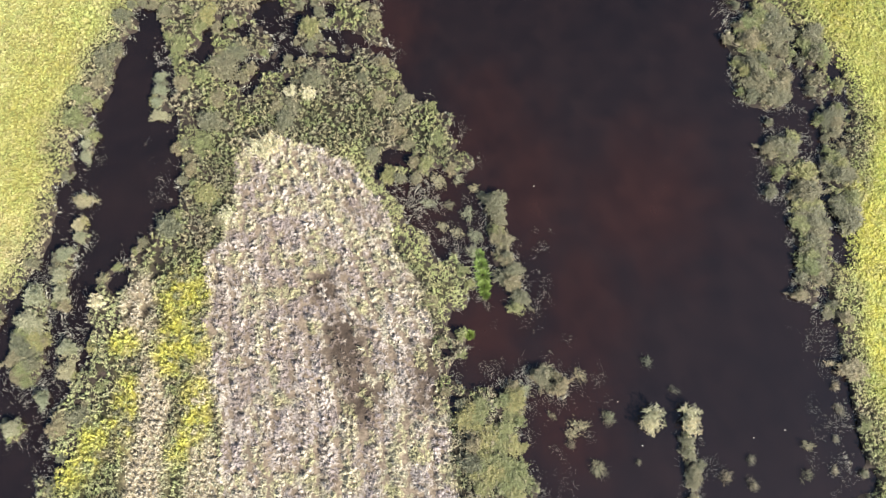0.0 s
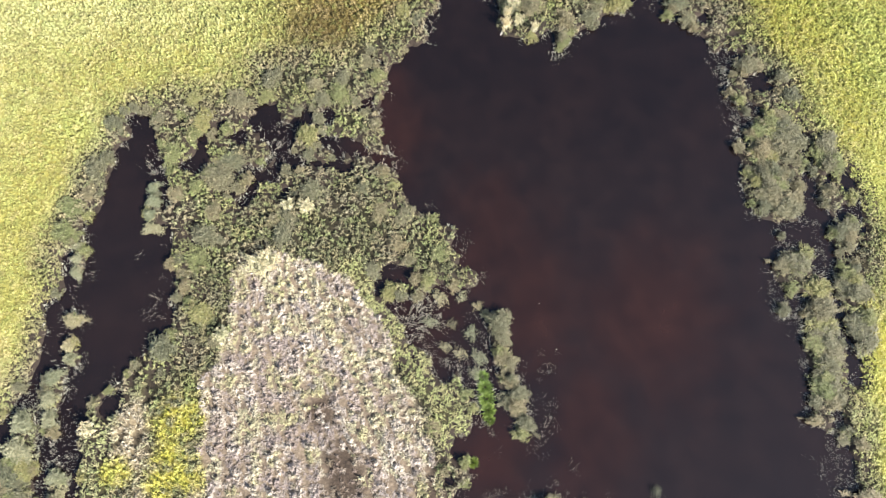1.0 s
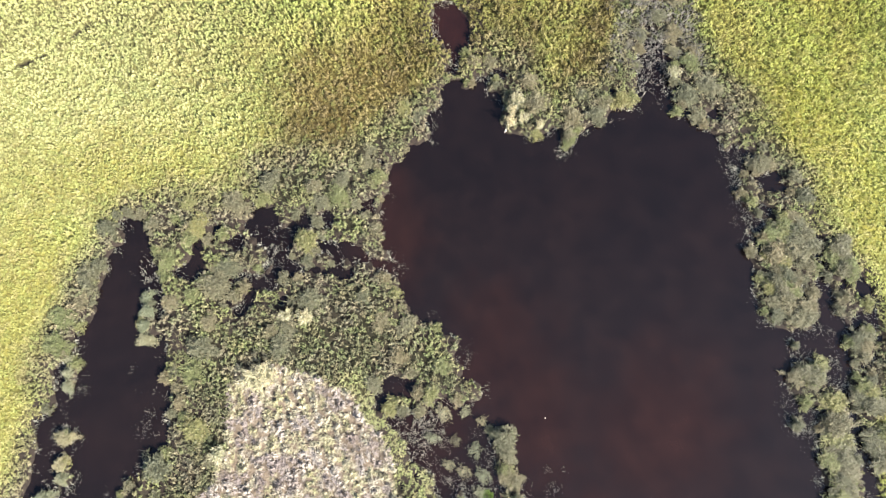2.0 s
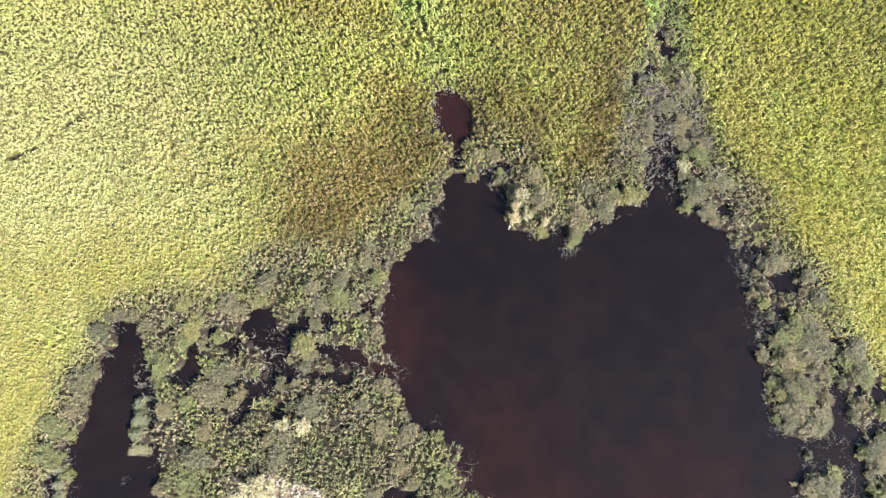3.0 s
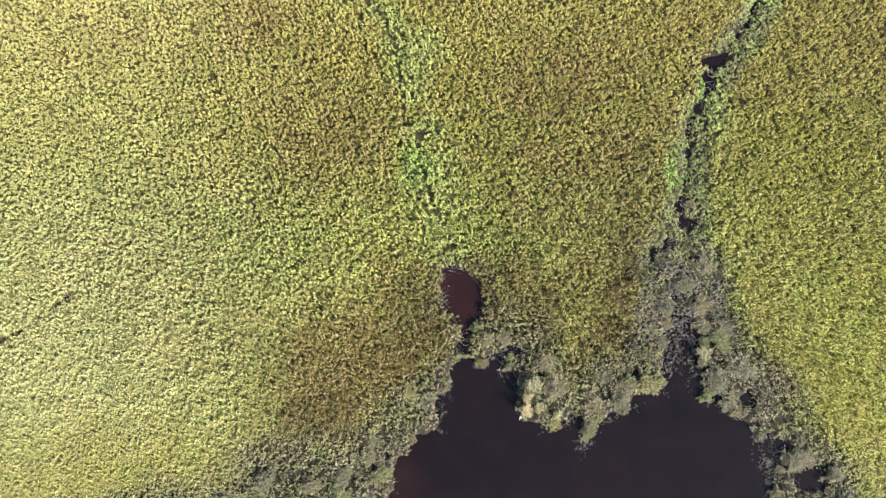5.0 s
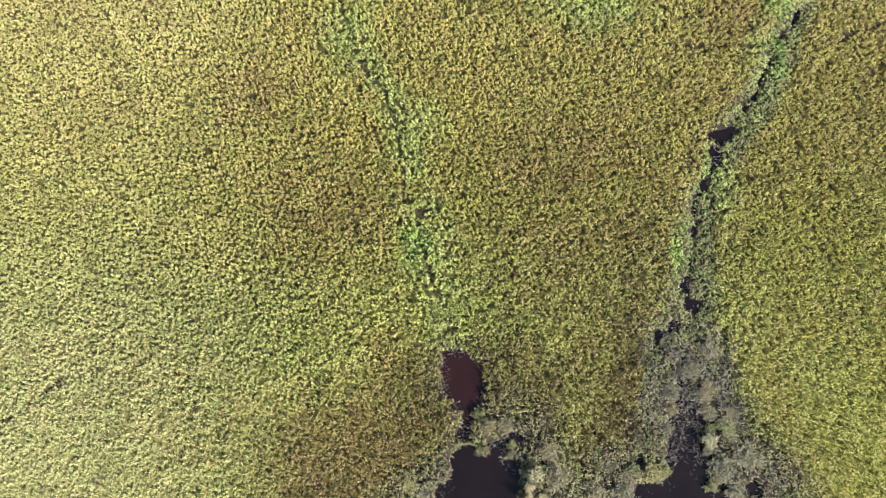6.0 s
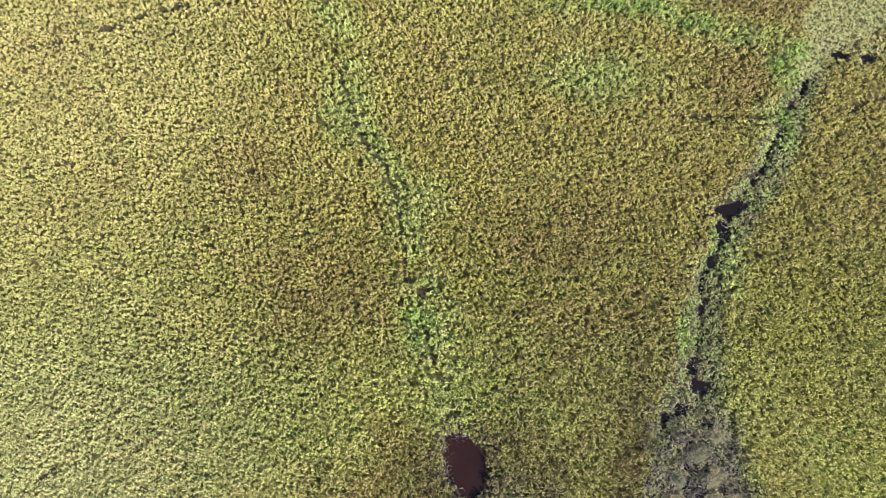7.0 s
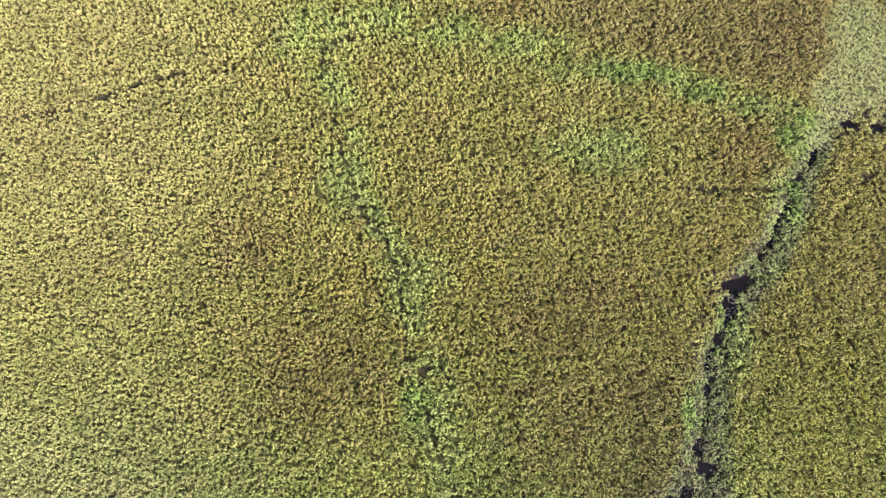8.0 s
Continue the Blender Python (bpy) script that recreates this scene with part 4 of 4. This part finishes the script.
# ---- shrubs of the belt ----
KINDS = [make_bush(100 + k, "willow_bush", "low grey-green willow bush on the boggy pond shore", WILLOW, 58 + 4 * (k % 4)) for k in range(6)]
KINDS += [make_bush(120 + k, "sallow_bush", "low yellow-green sallow bush on the boggy pond shore", SALLOW, 62 + 6 * k) for k in range(2)]
SILVER_LEAF = plant_material("silver_willow_leaf", 0.55, (0.20, 0.20, 0.134), 0.6, 1.35, True)
SILVER = [make_bush(130 + k, "silver_willow_bush", "pale silvery willow bush on an islet in the ditch", SILVER_LEAF, 60 + 8 * k) for k in range(2)]
AIRY = [make_bush(150 + k, "sparse_willow", "thin twiggy grey willow standing in shallow pond water", SILVER_LEAF if k else WILLOW, 24 + 4 * k, 16, 0.17, 0.05) for k in range(3)]
placed = []


def plant(kind, px, py, radius, tall, sink=0.05, stretch=1.0):
    z = max(float(at(height, px, py)), -0.6)
    m = pose(px, py, z - sink, 0, 0, float(RNG.uniform(0, 360))) @ Matrix.Diagonal((radius, radius * stretch, tall, 1))
    return copy_thing(kind, m)


def set_bush(px, py, radius, tall=None, kinds=None):
    placed.append((px, py, radius))
    kinds = kinds or KINDS
    plant(kinds[int(RNG.integers(0, len(kinds)))], px, py, radius, tall or radius * float(RNG.uniform(0.4, 0.8)), 0.05, float(RNG.uniform(0.7, 1.5)))


for spots in (DITCH_ISLETS, POND_ISLETS, EAST_CLUMPS, SOUTH_CLUMPS, NORTH_CLUMPS):
    for cx, cy, rx, ry in spots:
        if min(rx, ry) > 1.25:
            for k in range(round(rx * ry * 1.9)):
                a, d = k * 2.4, math.sqrt((k + 0.5) / (rx * ry * 1.9))
                set_bush(cx + math.cos(a) * d * (rx - 0.5), cy + math.sin(a) * d * (ry - 0.5), float(RNG.uniform(0.75, 1.1)), None, KINDS[-2:] if spots is SOUTH_CLUMPS else None)
            continue
        small, steps = min(rx, ry), max(1, round(max(rx, ry) / min(rx, ry)))
        for k in range(steps):
            off = 0 if steps == 1 else (k / (steps - 1) - 0.5) * 2 * (max(rx, ry) - small)
            set_bush(cx + (off if rx > ry else 0) + float(RNG.uniform(-0.1, 0.1)), cy + (off if ry >= rx else 0), small * 0.98, 0.55 * small + 0.25, SILVER if spots is DITCH_ISLETS else None)
for px, py in ((9.8, -41.8), (12.5, -38.4), (12.0, -42.8), (11.4, -43.5), (7.4, -39.6), (32.0, -45.0), (31.6, -47.4), (14.8, -42.0), (13.5, -46.4),
               (0.7, -24.6), (0.4, -20.2), (2.3, -20.1), (3.7, -21.0), (-0.6, -22.3), (1.4, -22.6), (3.0, -23.4), (2.0, -25.2), (3.7, -25.6), (3.3, -27.0)):
    set_bush(px, py, float(RNG.uniform(0.55, 0.95)), 0.6 - float(at(height, px, py)), AIRY)
for attempt in range(9000):
    if len(placed) > 262:
        break
    px, py, radius = float(RNG.uniform(-42, 42)), float(RNG.uniform(-50, 20)), float(RNG.uniform(0.6, 1.35))
    one = np.array([px]), np.array([py])
    s, b, p = float(at(shore, *one)[0]), float(at(belt, *one)[0]), float(at(pale, *one)[0])
    if s < 0.25 or s > 4.5 or b < 0.6 or p > -0.8 or float(blob(*one, YELLOW + GREY_BROWN, 0.4)[0]) > 0.2:
        continue
    if float(line_distance(*one, GREEN_STRIP)[0]) < 1.5:
        continue
    if py < -24 and -32 < px < -18 and RNG.random() < 0.8:
        continue
    if all((px - qx) ** 2 + (py - qy) ** 2 > (0.78 * (radius + qr)) ** 2 for qx, qy, qr in placed):
        set_bush(px, py, radius)

LOW = [make_bush(140 + k, "willow_shrub", "small grey-green willow shrub leaning over the water's edge", SALLOW if k == 2 else WILLOW, 30 + 4 * k, 26, 0.2, 0.075) for k in range(3)]
rim = []
for attempt in range(12000):
    if len(rim) > 170:
        break
    px, py, radius = float(RNG.uniform(-42, 42)), float(RNG.uniform(-50, 16)), float(RNG.uniform(0.4, 0.75))
    one = np.array([px]), np.array([py])
    s, b, p = float(at(shore, *one)[0]), float(at(belt, *one)[0]), float(at(pale, *one)[0])
    if 0.02 < s < 0.4 and b > -0.5 and float(line_distance(*one, GREEN_STRIP)[0]) > 1.6 and p < -0.3 and all((px - qx) ** 2 + (py - qy) ** 2 > (0.8 * (radius + qr)) ** 2 for qx, qy, qr in rim):
        rim.append((px, py, radius))
        plant(LOW[len(rim) % 3], px, py, radius, radius * float(RNG.uniform(0.6, 1.0)) + 0.1)

# ---- tussocks, reeds, drowned shrubs, fresh green clumps ----
tufts = [make_tussock(200 + k, "water_tussock", "grey-green sedge tussock standing in dark pond water", TUFT_LEAF) for k in range(3)]
for k, (px, py, radius) in enumerate(TUSSOCKS):
    plant(tufts[k % 3], px, py, radius, 0.55 + 0.4 * radius - min(0.0, float(at(height, px, py))), 0.0, float(RNG.uniform(0.6, 1.5)))
reeds = [make_reeds(300 + k) for k in range(3)]
for k, (px, py, radius) in enumerate(REEDS):
    plant(reeds[k % 3], px, py, radius, 0.95 - 0.6 * min(0.0, float(at(height, px, py))))
dead = [make_dead_shrub(400 + k) for k in range(2)]
for k, (px, py, radius) in enumerate(DEAD_SHRUBS):
    plant(dead[k % 2], px, py, radius, 0.9 if py < 20 else 0.3)
for k in range(34):                                       # the grey thicket where the drain fans out to the pond
    px, py = 22.2 + (k * 0.618 % 1.0 - 0.5) * 9.0, 11.5 + (k + 0.5) / 34 * 8.5
    plant(dead[k % 2], px + float(RNG.uniform(-0.6, 0.6)), py, float(RNG.uniform(0.7, 1.2)), float(RNG.uniform(0.45, 0.8)))
fresh = make_tussock(500, "green_sedge_clump", "fresh bright green sedge clump at the water's edge", GREEN_LEAF, 420, 0.7, 0.08, 0.8, "sedge", "green sedge clumps")
for px, py, radius in ((3.9, -27.3, 0.6), (4.1, -28.2, 0.7), (4.2, -29.2, 0.75), (4.3, -30.2, 0.7), (4.4, -31.0, 0.5), (2.8, -34.6, 0.5)):
    plant(fresh, px, py, radius, 0.7)
for model in KINDS + SILVER + AIRY + LOW + tufts + reeds + dead + [fresh]:
    for ob in (model, *model.children_recursive):
        bpy.data.objects.remove(ob)

# ---- small things on the water ----
for k in range(4):
    bm = bmesh.new()
    twig(bm, (0, 0, 0), (0.12, 0.9 - 0.12 * k, 0.12), 0.035, 0.015)
    stem = tagged(new("fallen_reed", bm_mesh("fallen_reed", bm, STRAW)), "bleached white fallen reed at the water's edge", "reed", "fallen reeds")
    stem.matrix_world = pose(6.9 + 0.16 * k, 5.6 + 0.12 * k, 0.03, 0, 0, -8 + 9 * k)

for k, (px, py) in enumerate(((9.3, -20.9), (15.7, -40.8), (17.6, -44.6), (27.4, -44.2), (30.2, -43.6))):
    bm = bmesh.new()
    rim_top = [bm.verts.new((math.cos(a * math.tau / 8) * 0.06, math.sin(a * math.tau / 8) * 0.035, 0.02 + 0.015 * math.cos(a * 1.6))) for a in range(8)]
    face = bm.faces.new(rim_top)
    low = bmesh.ops.extrude_face_region(bm, geom=[face])
    bmesh.ops.translate(bm, verts=[v for v in low["geom"] if isinstance(v, bmesh.types.BMVert)], vec=(0, 0, -0.02))
    leaf = tagged(new("floating_leaf", bm_mesh("floating_leaf", bm, STRAW)), "pale dead leaf floating on dark pond water", "leaf", "floating leaves")
    leaf.matrix_world = pose(px, py, 0.006, 0, 0, 47 * k)
